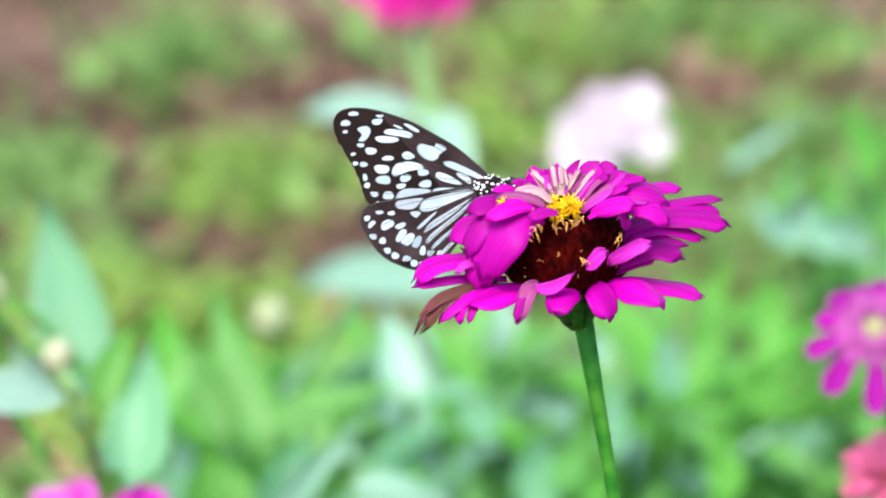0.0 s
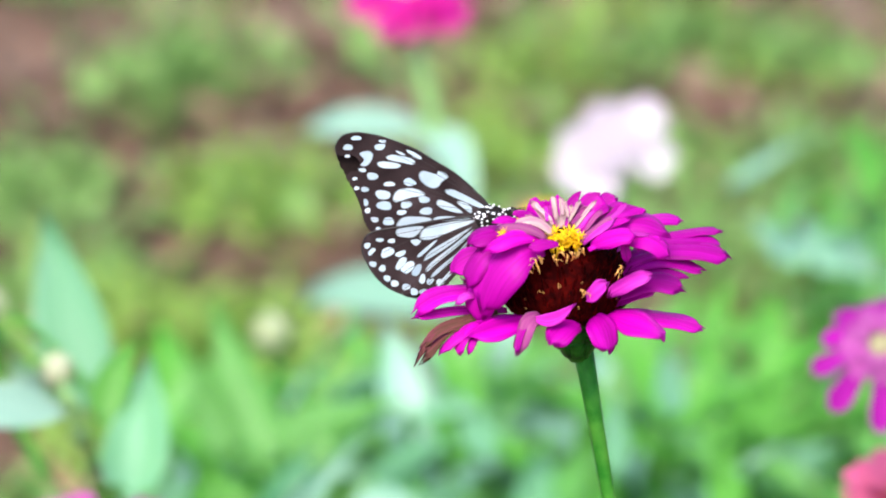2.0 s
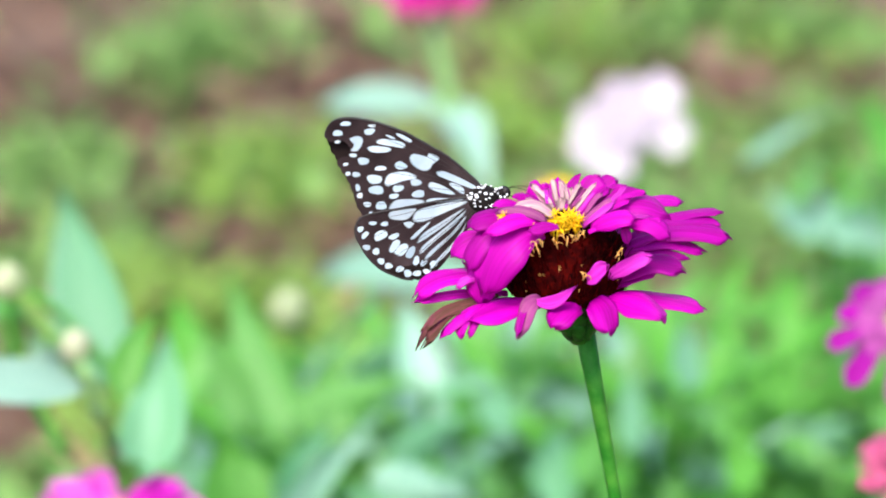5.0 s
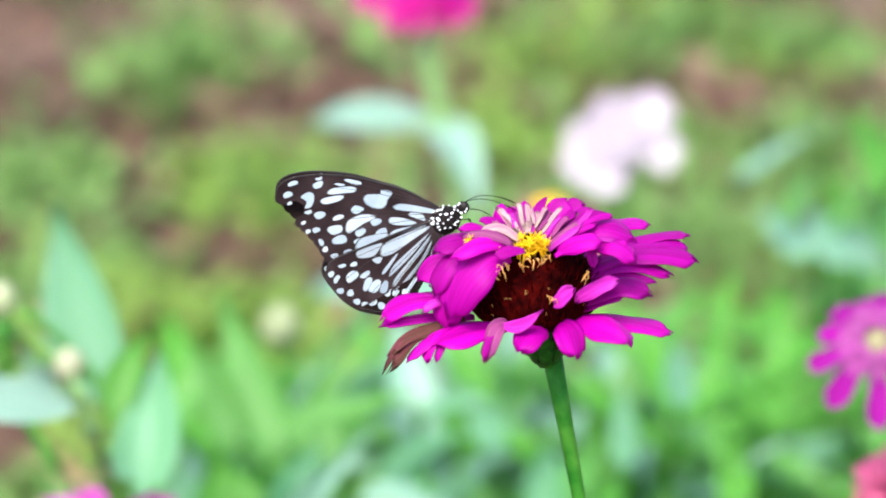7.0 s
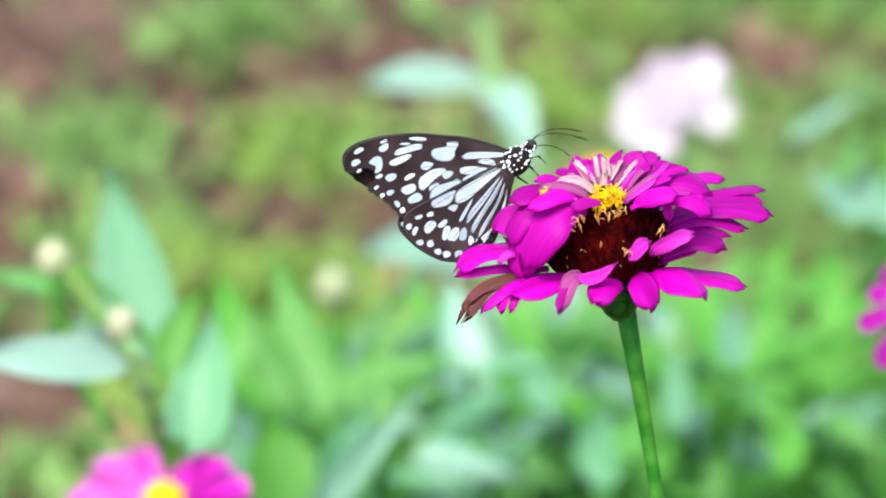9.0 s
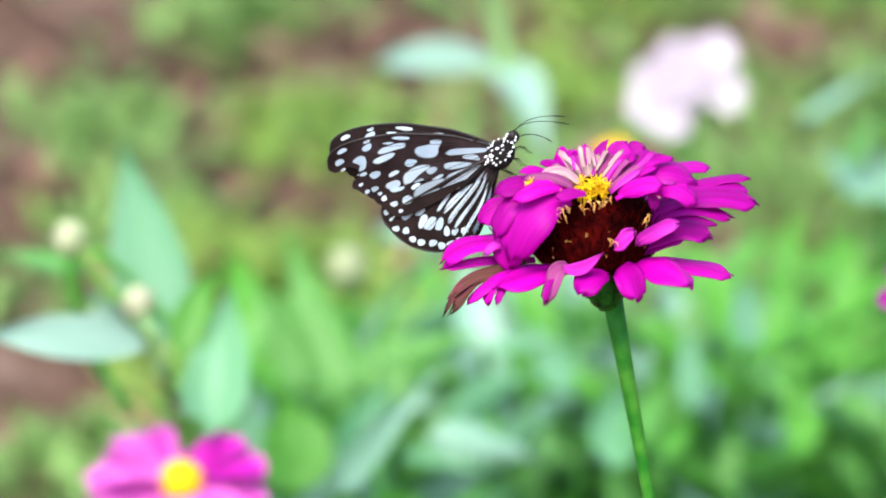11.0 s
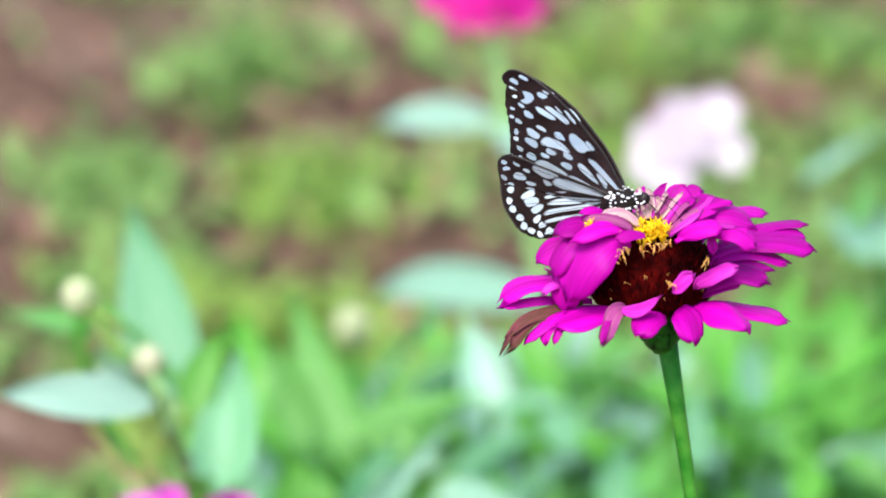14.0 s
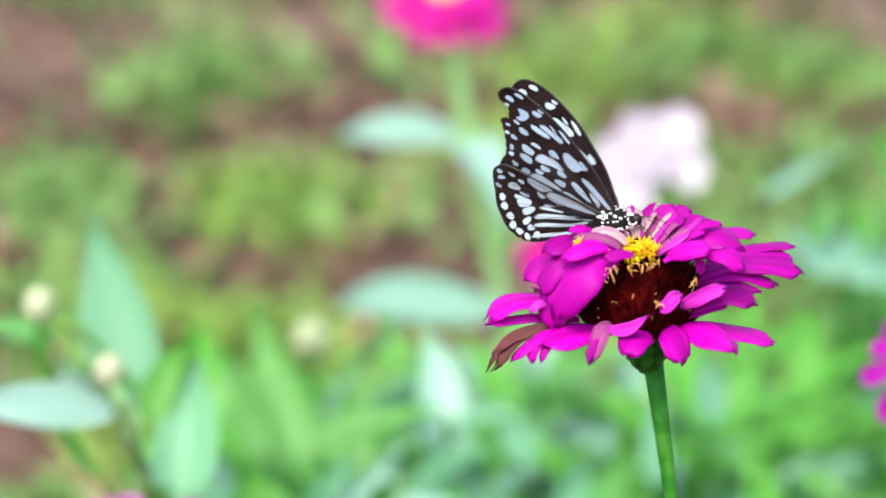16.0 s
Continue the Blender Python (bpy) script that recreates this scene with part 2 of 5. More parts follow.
def blade(bm, base, tip, width, arch=0.0, cup=0.12, twist=0.0, shape="petal", side=None, rows=8, cols=4, thick=0.0,
          curl=0.0, seed=0, ruffle=0.03, up=Vector((0, 0, 1))):
    """A petal or leaf from base to tip (vectors), width wide, its middle raised by arch, its edges by cup;
    curl rolls its far end down (or up, if negative)."""
    rng = random.Random(seed)
    base, tip = Vector(base), Vector(tip)
    length = (tip - base).length
    mid = (base + tip) / 2 + up * arch
    uvl = bm.loops.layers.uv.verify()
    ph = [rng.uniform(0, 6.28) for _ in range(4)]
    lean = rng.uniform(-1, 1) * 0.05 * length
    grid = []
    for i in range(rows + 1):
        s = i / rows
        p = bez(base, mid, tip, s)
        d = (bez(base, mid, tip, min(1, s + 0.02)) - bez(base, mid, tip, max(0, s - 0.02))).normalized()
        x = d.cross(up)
        if side is not None:
            x = Vector(side) - d * d.dot(Vector(side))
        x.normalize()
        nrm = x.cross(d).normalized()
        a = radians(twist) * s
        x, nrm = x * math.cos(a) + nrm * math.sin(a), nrm * math.cos(a) - x * math.sin(a)
        if shape == "petal":
            w = 0.42 + 0.58 * math.sin(min(1.0, s / 0.78) * math.pi / 2)
            if s > 0.78:
                w *= math.sqrt(max(0.0, 1 - ((s - 0.78) / 0.232) ** 2))
        elif shape == "leaf":
            w = max(0.02, math.sin(math.pi * s ** 0.56) * (1 - 0.2 * s) * 1.05)
        elif shape == "oval":
            w = max(0.02, math.sin(math.pi * s ** 0.85)) ** 0.8
        else:
            w = max(0.05, 1 - s ** 2.2)
        w *= width / 2
        row = []
        for j in range(cols + 1):
            k = 2 * j / cols - 1
            q = p + x * (w * k + lean * math.sin(math.pi * s) * 0.5)
            q += nrm * (cup * width * (k * k - 0.4) * (0.4 + s))
            q += nrm * (ruffle * width * math.sin(5 * s + ph[0] + 2.2 * k) * abs(k))
            q -= nrm * (curl * length * s ** 3)
            if shape == "petal":
                q += x * (w * 0.07 * k * abs(k) * math.sin(11 * s + ph[3] + 2 * k))
            if shape == "petal" and i == rows:
                q -= d * (length * (0.05 * (0.5 + 0.5 * math.cos(3.0 * math.pi * k + ph[1] * 0.3)) + 0.03 * math.sin(ph[2] + 9.0 * k)))
            if shape == "leaf":
                q -= nrm * (0.05 * width * math.exp(-(k * 4) ** 2))
            row.append(bm.verts.new(q))
        grid.append(row)
    faces = []
    for i in range(rows):
        for j in range(cols):
            f = bm.faces.new((grid[i][j], grid[i][j + 1], grid[i + 1][j + 1], grid[i + 1][j]))
            for loop, (u, v) in zip(f.loops, ((j, i), (j + 1, i), (j + 1, i + 1), (j, i + 1))):
                loop[uvl].uv = (u / cols, v / rows)
            faces.append(f)
    if thick:
        bmesh.ops.recalc_face_normals(bm, faces=faces)
        bmesh.ops.solidify(bm, geom=faces, thickness=thick)
    return bm


def tube(bm, pts, radii, sides=8, cap=True):
    """A tapered tube through points."""
    pts = [Vector(p) for p in pts]
    rings = []
    for i, p in enumerate(pts):
        d = (pts[min(i + 1, len(pts) - 1)] - pts[max(i - 1, 0)]).normalized()
        x = d.orthogonal().normalized() if abs(d.z) < 0.9 else d.cross(Vector((0, 1, 0))).normalized()
        y = d.cross(x)
        r = radii[i] if isinstance(radii, (list, tuple)) else radii
        rings.append([bm.verts.new(p + (x * math.cos(a) + y * math.sin(a)) * r)
                      for a in (2 * math.pi * k / sides for k in range(sides))])
    for a, b in zip(rings, rings[1:]):
        for k in range(sides):
            bm.faces.new((a[k], a[(k + 1) % sides], b[(k + 1) % sides], b[k]))
    if cap:
        bm.faces.new(rings[0][::-1])
        bm.faces.new(rings[-1])
    return bm


def ball(bm, at, r, squash=(1, 1, 1), turn=None, seg=10, ring=7):
    m = Matrix.Translation(at) @ (turn or Matrix()) @ Matrix.Diagonal((r * squash[0], r * squash[1], r * squash[2], 1))
    bmesh.ops.create_uvsphere(bm, u_segments=seg, v_segments=ring, radius=1, matrix=m)
    return bm


MM = 0.001


def mm(*v):
    return Vector(v) * MM


# ---------------------------------------------------------------- ground
def make_ground():
    bm = bmesh.new()
    xs = [-60, -20, -6, -2.4] + [-1.6 + 0.08 * i for i in range(41)] + [2.4, 6, 20, 60]
    ys = [-30, -8, -2.5] + [-1.6 + 0.1 * i for i in range(14)] + [-0.2 + 0.06 * i for i in range(62)] + [4.2, 6, 12, 30, 80]
    grid = []
    for y in ys:
        row = []
        for x in xs:
            near = max(0.0, 1 - max(abs(x) / 2.5, abs(y - 1.5) / 3.0))
            z = near * (0.022 * noise.noise(Vector((x * 5, y * 5, 0))) + 0.014 * noise.noise(Vector((x * 14, y * 14, 3))))
            row.append(bm.verts.new((x, y, z)))
        grid.append(row)
    for a, b in zip(grid, grid[1:]):
        for k in range(len(xs) - 1):
            bm.faces.new((a[k], a[k + 1], b[k + 1], b[k]))
    ob = new("ground", finish(bm, "ground", SOIL))
    return tagged(ob, "bare reddish-brown garden soil with crumbs and dips", "ground", kind="structure")


make_ground()


# ---------------------------------------------------------------- the zinnia in front, and what sits on it
ROOT = Vector((0.0365, -0.0029, 0.5355))


def ring_petal(parent, base, tip, width, arch, mat, curl, seed):
    bm = bmesh.new()
    blade(bm, mm(*base), mm(*tip), width * MM, arch * MM, 0.12, 0, "petal", thick=0.00022, curl=curl, seed=seed, ruffle=0.07, rows=11, cols=6)
    return part("petal", bm, mat, parent)


def faced(u, v, y):
    """A place on the bloom: u across, v up the face that it turns to the sun side, y its depth, in millimetres."""
    return mm(u, y, (v - y * math.sin(radians(PITCH))) / math.cos(radians(PITCH)))


def outline_width(prof, s):
    """Half-width of a petal along its length, as a share of its greatest."""
    if prof == "point":
        return max(0.03, math.sin(math.pi * s ** 0.8) ** 0.8)
    start, broad, turn = {"round": (0.4, 0.62, 0.66), "strap": (0.62, 0.5, 0.84), "ragged": (0.45, 0.5, 0.72)}[prof]
    w = start + (1 - start) * math.sin(min(1.0, s / broad) * math.pi / 2)
    if s > turn:
        w *= math.sqrt(max(0.0, 1 - ((s - turn) / (1.004 - turn)) ** 2.2))
    return w


def face_petal(parent, base, mid, tip, width, lie, cup, prof, mat, seed, name="petal", label=""):
    """A petal through three places on the bloom; lie: degrees by which its width lies back from upright; cup: how far its edges rise (or fall)."""
    rng = random.Random(500 + seed)
    a, m, c = faced(*base), faced(*mid), faced(*tip)
    ctl = m * 1.4 - (a + c) * 0.2
    w0, length = width * MM, (m - a).length + (c - m).length
    ph = [rng.uniform(0, 6.28) for _ in range(5)]
    rough = {"round": 0.08, "strap": 0.09, "point": 0.05, "ragged": 0.2}[prof]
    rows, cols = 14, 8
    bm = bmesh.new()
    uvl = bm.loops.layers.uv.verify()
    grid = []
    for i in range(rows + 1):
        s = i / rows
        p = bez(a, ctl, c, s)
        d = (bez(a, ctl, c, min(1, s + 0.02)) - bez(a, ctl, c, max(0, s - 0.02))).normalized()
        # across: square to the petal's run, rising in the bloom's face and lying back
        flat = d - AHEAD * d.dot(AHEAD)
        over = flat.cross(AHEAD).normalized() * (1 if c.x > a.x else -1)
        x = over * math.cos(radians(lie)) + AHEAD * math.sin(radians(lie))
        x = (x - d * d.dot(x)).normalized()
        nrm = x.cross(d).normalized()
        if nrm.dot(AHEAD) > 0:
            nrm = -nrm
        w = max(0.09, outline_width(prof, s)) * w0 / 2
        row = []
        for j in range(cols + 1):
            k = 2 * j / cols - 1
            q = p + x * (w * k * (1 + rough * math.sin(9 * s + ph[0] + 1.5 * k)))
            q += nrm * (cup * w0 * (k * k - 0.35) * (0.35 + 0.65 * s))
            q += nrm * (rough * w0 * 0.9 * math.sin(6 * s + ph[1] + 2.4 * k) * abs(k) * s)
            q += nrm * (0.012 * w0 * math.cos(3 * math.pi * k + ph[4]) * (0.4 + 0.6 * math.sin(math.pi * s)))
            if i >= rows - 1:
                q -= d * (length * (0.065 * (0.5 + 0.5 * math.cos(3.2 * math.pi * k + ph[2])) + rough * 0.45 * math.sin(ph[3] + 8 * k)) * (1 if i == rows else 0.6))
            row.append((bm.verts.new(q + nrm * 0.0001), bm.verts.new(q - nrm * 0.0001)))
        grid.append(row)
    for i in range(rows):
        for j in range(cols):
            for skin in (0, 1):
                f = bm.faces.new([grid[a][b][skin] for a, b in ((i, j), (i, j + 1), (i + 1, j + 1), (i + 1, j))])
                for loop, (u, v) in zip(f.loops, ((j, i), (j + 1, i), (j + 1, i + 1), (j, i + 1))):
                    loop[uvl].uv = (u / cols, v / rows)
    rim = [grid[0][j] for j in range(cols + 1)] + [grid[i][cols] for i in range(1, rows + 1)] + [grid[rows][j] for j in range(cols - 1, -1, -1)] + [grid[i][0] for i in range(rows - 1, 0, -1)]
    for k in range(len(rim)):
        bm.faces.new((rim[k - 1][0], rim[k][0], rim[k][1], rim[k - 1][1]))
    bmesh.ops.recalc_face_normals(bm, faces=bm.faces[:])
    return part(name, bm, mat, parent, label)


def make_main_flower():
    z = thing("zinnia_flower", "magenta zinnia bloom with a maroon cone on a green stem", "flower", at=ROOT)
    # stem, down into the soil
    bm = bmesh.new()
    pts, rad = [], []
    for i in range(25):
        s = i / 24
        zz = -9 - 545 * s
        pts.append(mm(2.6 + 7.2 * min(1, s * 8) + 30 * s + 1.0 * math.sin(9 * s), 1.5 * math.sin(5 * s), zz))
        rad.append((1.35 + 1.25 * math.exp(-s * 17) - 0.1 * math.sin(12 * s) + 1.2 * s) * MM)
    tube(bm, pts, rad, 12)
    part("stem", bm, STEM, z)
    # cup of bracts under the head
    bm = bmesh.new()
    tube(bm, [mm(2.0, 0, -13.5), mm(1.7, 0, -11.5), mm(1.2, 0, -9), mm(0.8, 0, -5), mm(0, 0, 1)],
         [2.5 * MM, 3.4 * MM, 4.6 * MM, 6.0 * MM, 10.0 * MM], 18)
    cal = part("calyx", bm, BRACT, z, "dark green cup of overlapping bracts")
    for tier, (n, r0, z0, ln) in enumerate(((8, 3.4, -12.4, 5.4), (10, 4.8, -9.4, 5.8), (12, 6.2, -6.4, 6.0))):
        for k in range(n):
            a = 2 * math.pi * (k + 0.5 * tier) / n
            c, s = math.cos(a), math.sin(a)
            bm = bmesh.new()
            blade(bm, mm(1.4 + r0 * c, r0 * s, z0), mm(1.2 + (r0 + 3.0) * c, (r0 + 3.0) * s, z0 + ln), 4.4 * MM, 0.3 * MM, -0.15, 0,
                  "petal", thick=0.0003, seed=k, side=(-s, c, 0), rows=4, cols=3)
            part("bract", bm, BRACT, cal)
    for u0, v0, u1, v1, y in ((1.6, -11.4, -3.4, -9.4, -5.0), (0.6, -9.8, -3.0, -7.4, -6.0), (3.0, -9.6, 5.2, -6.4, -6.4), (4.2, -10.4, 6.6, -8.2, -3.0), (0.6, -8.0, 1.4, -5.0, -8.0), (2.8, -12.2, 1.0, -8.4, -6.0)):
        bm = bmesh.new()
        blade(bm, faced(u0, v0, y * 0.5), faced(u1, v1, y), 4.2 * MM, 0.8 * MM, -0.2, 0, "petal", thick=0.0004, seed=int(y * 10), side=(0.2, -0.5, 0.8), rows=6, cols=4)
        part("bract", bm, BRACT, cal)
    # maroon cone with its scales
    bm = bmesh.new()
    prof = [(0, 13.5), (3, 16.0), (7, 16.4), (11, 15.0), (15, 12.4), (18, 9.2), (20, 5.4), (20.8, 1.0)]
    tube(bm, [mm(-1.8, 0, h) for h, _ in prof], [r * MM for _, r in prof], 24)
    cone = part("disc_cone", bm, MAROON, z, "dark maroon domed cone")
    rng = random.Random(5)
    bm = bmesh.new()
    for k in range(760):
        h = 1 + 19.2 * (k + rng.random()) / 760
        a = k * 2.39996 + rng.uniform(-0.12, 0.12)
        r = float(np.interp(h, [q[0] for q in prof], [q[1] for q in prof]))
        c, s = math.cos(a), math.sin(a)
        ln = rng.uniform(2.6, 4.2)
        out = rng.uniform(0.6, 2.0) * (1.0 if h < 14 else 0.4)
        ln *= 1.0 if h < 14 else 0.55
        blade(bm, mm(c * (r - 0.4) - 1.8, s * (r - 0.4), h - 0.8), mm(c * (r + out) - 1.8, s * (r + out), h + ln * 0.75), rng.uniform(0.45, 0.95) * MM,
              0.1 * MM, 0.2, 0, "spike", side=(-s, c, 0), rows=2, cols=2, seed=k)
    ob = part("chaff", bm, MAROON, cone)
    ob["kind"] = "stuff"

    # petals out of sight at the back
    seed = 0
    for x, y, h, w, arch, curl in ((-27.0, 16.0, 2.0, 10.0, 3.0, 0.05), (-14.0, 28.0, 2.0, 10.0, 3.0, 0.05), (4.0, 31.0, 2.0, 10.0, 3.0, 0.05), (20.0, 26.0, 2.5, 10.0, 3.0, 0.05),
            (13.0, 28.0, 9.0, 10.0, 3.0, 0.0), (-4.0, 29.0, 9.0, 10.0, 3.0, 0.0), (-18.0, 24.0, 9.0, 10.0, 3.0, 0.0), (-25.0, 10.0, 7.0, 10.0, 3.5, 0.04),
            (6.0, 15.0, 20.0, 9.0, 3.0, 0.0), (-8.0, 14.0, 18.5, 9.0, 3.0, 0.0), (15.0, 12.0, 18.0, 9.0, 3.0, 0.0)):
        r = math.hypot(x, y)
        ring_petal(z, (x / r * 9, y / r * 9, h * 0.7), (x, y, h), w, arch, MAGENTA, curl, seed)
        seed += 1
    # lowest whorl, spread flat
    face_petal(z, (10.3, -1.4, -8), (21.4, -1.5, -9), (32.2, -5.2, -9), 8.9, 62, -0.1, "round", MAGENTA, 0)
    face_petal(z, (8.2, -1.7, -12), (15.1, -2.6, -18), (21.0, -7.3, -24), 10.5, 58, -0.1, "round", MAGENTA, 1)
    face_petal(z, (4.0, -2.2, -13), (6.8, -4.0, -21), (7.9, -10.6, -25), 8.6, 42, -0.1, "round", MAGENTA, 2)
    face_petal(z, (0.9, -2.8, -13), (-2.3, -4.3, -20), (-6.1, -8.8, -24), 7.9, 48, -0.12, "round", MAGENTA, 3)
    face_petal(z, (-8.0, -2.4, -15), (-11.6, -2.6, -20), (-14.0, -11.2, -23), 4.6, 35, -0.16, "strap", DUSTY, 4)
    face_petal(z, (-10.0, -4.7, -15), (-12.3, -3.3, -20.6), (-14.1, -11.2, -23.6), 2.2, 40, 0.1, "strap", MAGENTA, 5)
    face_petal(z, (-9.7, -2.2, -17), (-5.1, -3.5, -20), (0.2, 1.3, -21), 3.7, 35, 0.16, "point", MAGENTA_PALE, 6)
    face_petal(z, (-9.3, -2.8, -12), (-18.3, -4.0, -19), (-26.1, -7.3, -23), 9.5, 58, -0.08, "round", MAGENTA, 7)
    face_petal(z, (-21.1, -5.0, -18), (-24.6, -6.8, -22), (-25.6, -11.3, -24), 2.6, 45, -0.1, "strap", MAGENTA, 8)
    face_petal(z, (-22.5, -4.0, -17), (-26.7, -6.1, -21), (-28.1, -11.4, -23), 3.2, 45, -0.1, "strap", MAGENTA, 9)
    face_petal(z, (-19.7, -3.3, -15), (-27.4, -5.4, -20), (-32.7, -11.3, -22), 3.7, 50, -0.1, "strap", MAGENTA, 10)
    face_petal(z, (-18.3, -1.7, -11), (-29.6, -3.6, -17), (-37.2, -13.0, -21), 5.0, 42, 0.16, "ragged", WITHERED, 11, label="withered brown crumpled petal")
    face_petal(z, (-24.0, -3.2, -15), (-31.6, -5.2, -17.6), (-36.6, -9.8, -19), 2.6, 42, 0.3, "ragged", WITHERED, 71)
    face_petal(z, (-23.9, -3.3, -14), (-32.3, -5.4, -17), (-37.6, -10.7, -18), 3.0, 50, 0.1, "strap", DUSTY, 12)
    face_petal(z, (-16.9, 2.5, -6), (-30.9, 5.0, -11), (-39.1, -1.4, -13), 9.5, 62, -0.1, "round", MAGENTA, 13)
    face_petal(z, (-16.2, -0.6, -8), (-29.5, -0.6, -13), (-39.0, -2.5, -14.5), 2.4, 20, 0.05, "strap", MAGENTA, 14)
    face_petal(z, (-22.5, 2.5, -12), (-26.0, 3.6, -15), (-28.8, 0.8, -15.5), 2.5, 40, -0.2, "round", MAGENTA_PALE, 15)
    face_petal(z, (-18.3, 3.6, -2), (-25.3, 5.7, -3), (-30.9, 3.9, -4), 3.9, 60, -0.1, "round", DUSTY, 16)
    # petals spread to the side
    face_petal(z, (12.4, 20.4, 8), (20.7, 22.6, 14), (27.6, 21.5, 16), 5.6, 60, -0.1, "round", MAGENTA, 17)
    face_petal(z, (16.5, 15.5, 4), (27.7, 19.2, 9), (37.5, 19.0, 10), 4.8, 62, -0.1, "strap", MAGENTA, 18)
    face_petal(z, (15.1, 14.1, 2), (29.1, 17.3, 5), (36.9, 15.1, 6), 7.9, 58, -0.1, "round", MAGENTA, 19)
    face_petal(z, (13.8, 13.1, 0), (28.4, 15.3, 1), (38.6, 12.3, 1), 8.3, 55, -0.13, "round", MAGENTA, 20)
    face_petal(z, (11.7, 9.2, -4), (20.0, 12.7, -2), (32.2, 9.2, -1), 4.8, 50, -0.1, "strap", MAGENTA, 21)
    face_petal(z, (11.7, 7.8, -5), (19.3, 9.9, -4), (28.3, 7.7, -4), 3.0, 50, -0.1, "strap", MAGENTA, 22)
    face_petal(z, (11.0, 9.2, -4), (15.1, 12.0, -3), (23.5, 13.9, -1), 2.9, 40, -0.1, "strap", MAGENTA, 23)
    face_petal(z, (8.9, 2.2, -9), (18.6, 7.8, -9), (27.0, 4.7, -10), 7.8, 50, -0.12, "round", MAGENTA, 24)
    face_petal(z, (7.9, 3.1, -12), (12.4, 6.4, -15), (18.6, 8.2, -16), 5.3, 45, -0.14, "round", MAGENTA_PALE, 25)
    face_petal(z, (8.9, 0.8, -9), (13.8, 2.5, -10), (20.0, 4.7, -10), 3.0, 50, -0.1, "strap", MAGENTA, 26)
    face_petal(z, (2.9, 2.5, -16), (4.8, 3.6, -18), (7.9, 6.6, -18.5), 4.2, 30, 0.22, "round", MAGENTA_PALE, 27)
    # petals of the dome, hanging over the cone
    face_petal(z, (-7.9, 15.1, -12.5), (-17.9, 12.0, -18.5), (-22.2, -1.0, -17.5), 12.9, 30, -0.13, "round", MAGENTA, 28)
    face_petal(z, (-14.4, 16.5, -8), (-22.8, 13.7, -14), (-25.6, 4.5, -15), 6.6, 32, -0.14, "round", MAGENTA, 28)
    face_petal(z, (-16.2, 7.8, -11), (-22.5, 5.7, -15.5), (-22.8, -3.5, -14.5), 8.5, 28, -0.12, "round", MAGENTA, 30)
    face_petal(z, (-11.4, 17.0, -5), (-20.4, 18.7, -10), (-25.9, 15.3, -11), 7.8, 50, -0.12, "round", MAGENTA, 31)
    face_petal(z, (-19.0, 13.4, -4), (-25.3, 12.7, -6), (-29.8, 8.4, -7), 6.8, 35, -0.05, "round", MAGENTA, 32)
    face_petal(z, (-8.3, 17.0, -11), (-14.8, 17.9, -16), (-22.2, 13.7, -17), 5.5, 45, -0.15, "round", MAGENTA, 33)
    face_petal(z, (-4.1, 15.6, -15), (-7.9, 15.6, -17), (-11.5, 14.4, -18), 3.2, 35, -0.14, "round", MAGENTA, 34)
    face_petal(z, (-12.1, 20.1, -6), (-16.2, 21.8, -8), (-20.0, 20.8, -9), 2.6, 45, -0.1, "round", MAGENTA, 35)
    face_petal(z, (-6.9, 16.7, -12), (-12.7, 20.1, -12), (-18.9, 19.0, -12), 3.0, 45, -0.1, "strap", DUSTY, 36)
    face_petal(z, (-7.2, 17.3, -11), (-12.1, 21.1, -9), (-18.0, 17.3, -13), 3.6, 45, -0.15, "round", DUSTY, 37)
    face_petal(z, (-5.1, 17.9, -10), (-9.3, 21.8, -8), (-14.8, 20.1, -9), 2.9, 40, -0.1, "strap", CREAM, 38)
    face_petal(z, (-7.2, 18.7, -9), (-9.3, 21.1, -8), (-12.7, 18.1, -12), 3.5, 30, -0.2, "round", DUSTY, 39)
    face_petal(z, (-6.5, 19.0, 0), (-10.7, 23.2, 2), (-14.7, 22.7, 0), 3.1, 40, -0.1, "round", MAGENTA, 40)
    face_petal(z, (-0.2, 17.3, -7), (3.3, 22.5, -6), (6.2, 23.8, -3), 2.2, 35, 0.12, "round", MAGENTA_PALE, 41)
    face_petal(z, (0.9, 16.9, -9), (5.4, 23.2, -7), (8.9, 24.8, -3), 2.3, 40, -0.1, "round", MAGENTA, 42)
    face_petal(z, (1.5, 16.2, -11), (6.1, 20.6, -10), (11.0, 22.5, -6), 2.2, 40, -0.1, "round", DUSTY, 43)
    face_petal(z, (2.0, 15.6, -12), (5.4, 18.7, -13), (9.8, 21.5, -10), 2.0, 40, -0.1, "round", MAGENTA_PALE, 44)
    face_petal(z, (3.7, 17.9, -4), (8.2, 23.2, 0), (12.6, 25.7, 4), 5.1, 45, -0.12, "round", MAGENTA, 45)
    face_petal(z, (6.1, 19.0, -4), (11.7, 24.3, 0), (17.9, 23.4, 3), 5.8, 55, -0.14, "round", MAGENTA, 46)
    face_petal(z, (5.7, 16.5, -8), (14.4, 22.5, -8), (23.2, 17.6, -8), 9.6, 48, -0.14, "round", MAGENTA, 47)
    face_petal(z, (4.0, 15.1, -13), (8.9, 17.9, -16), (14.7, 17.3, -17), 5.8, 40, -0.16, "round", MAGENTA, 48)
    face_petal(z, (10.3, 16.5, -10), (17.9, 17.3, -15), (22.7, 12.3, -16), 6.3, 45, -0.14, "round", MAGENTA, 49)
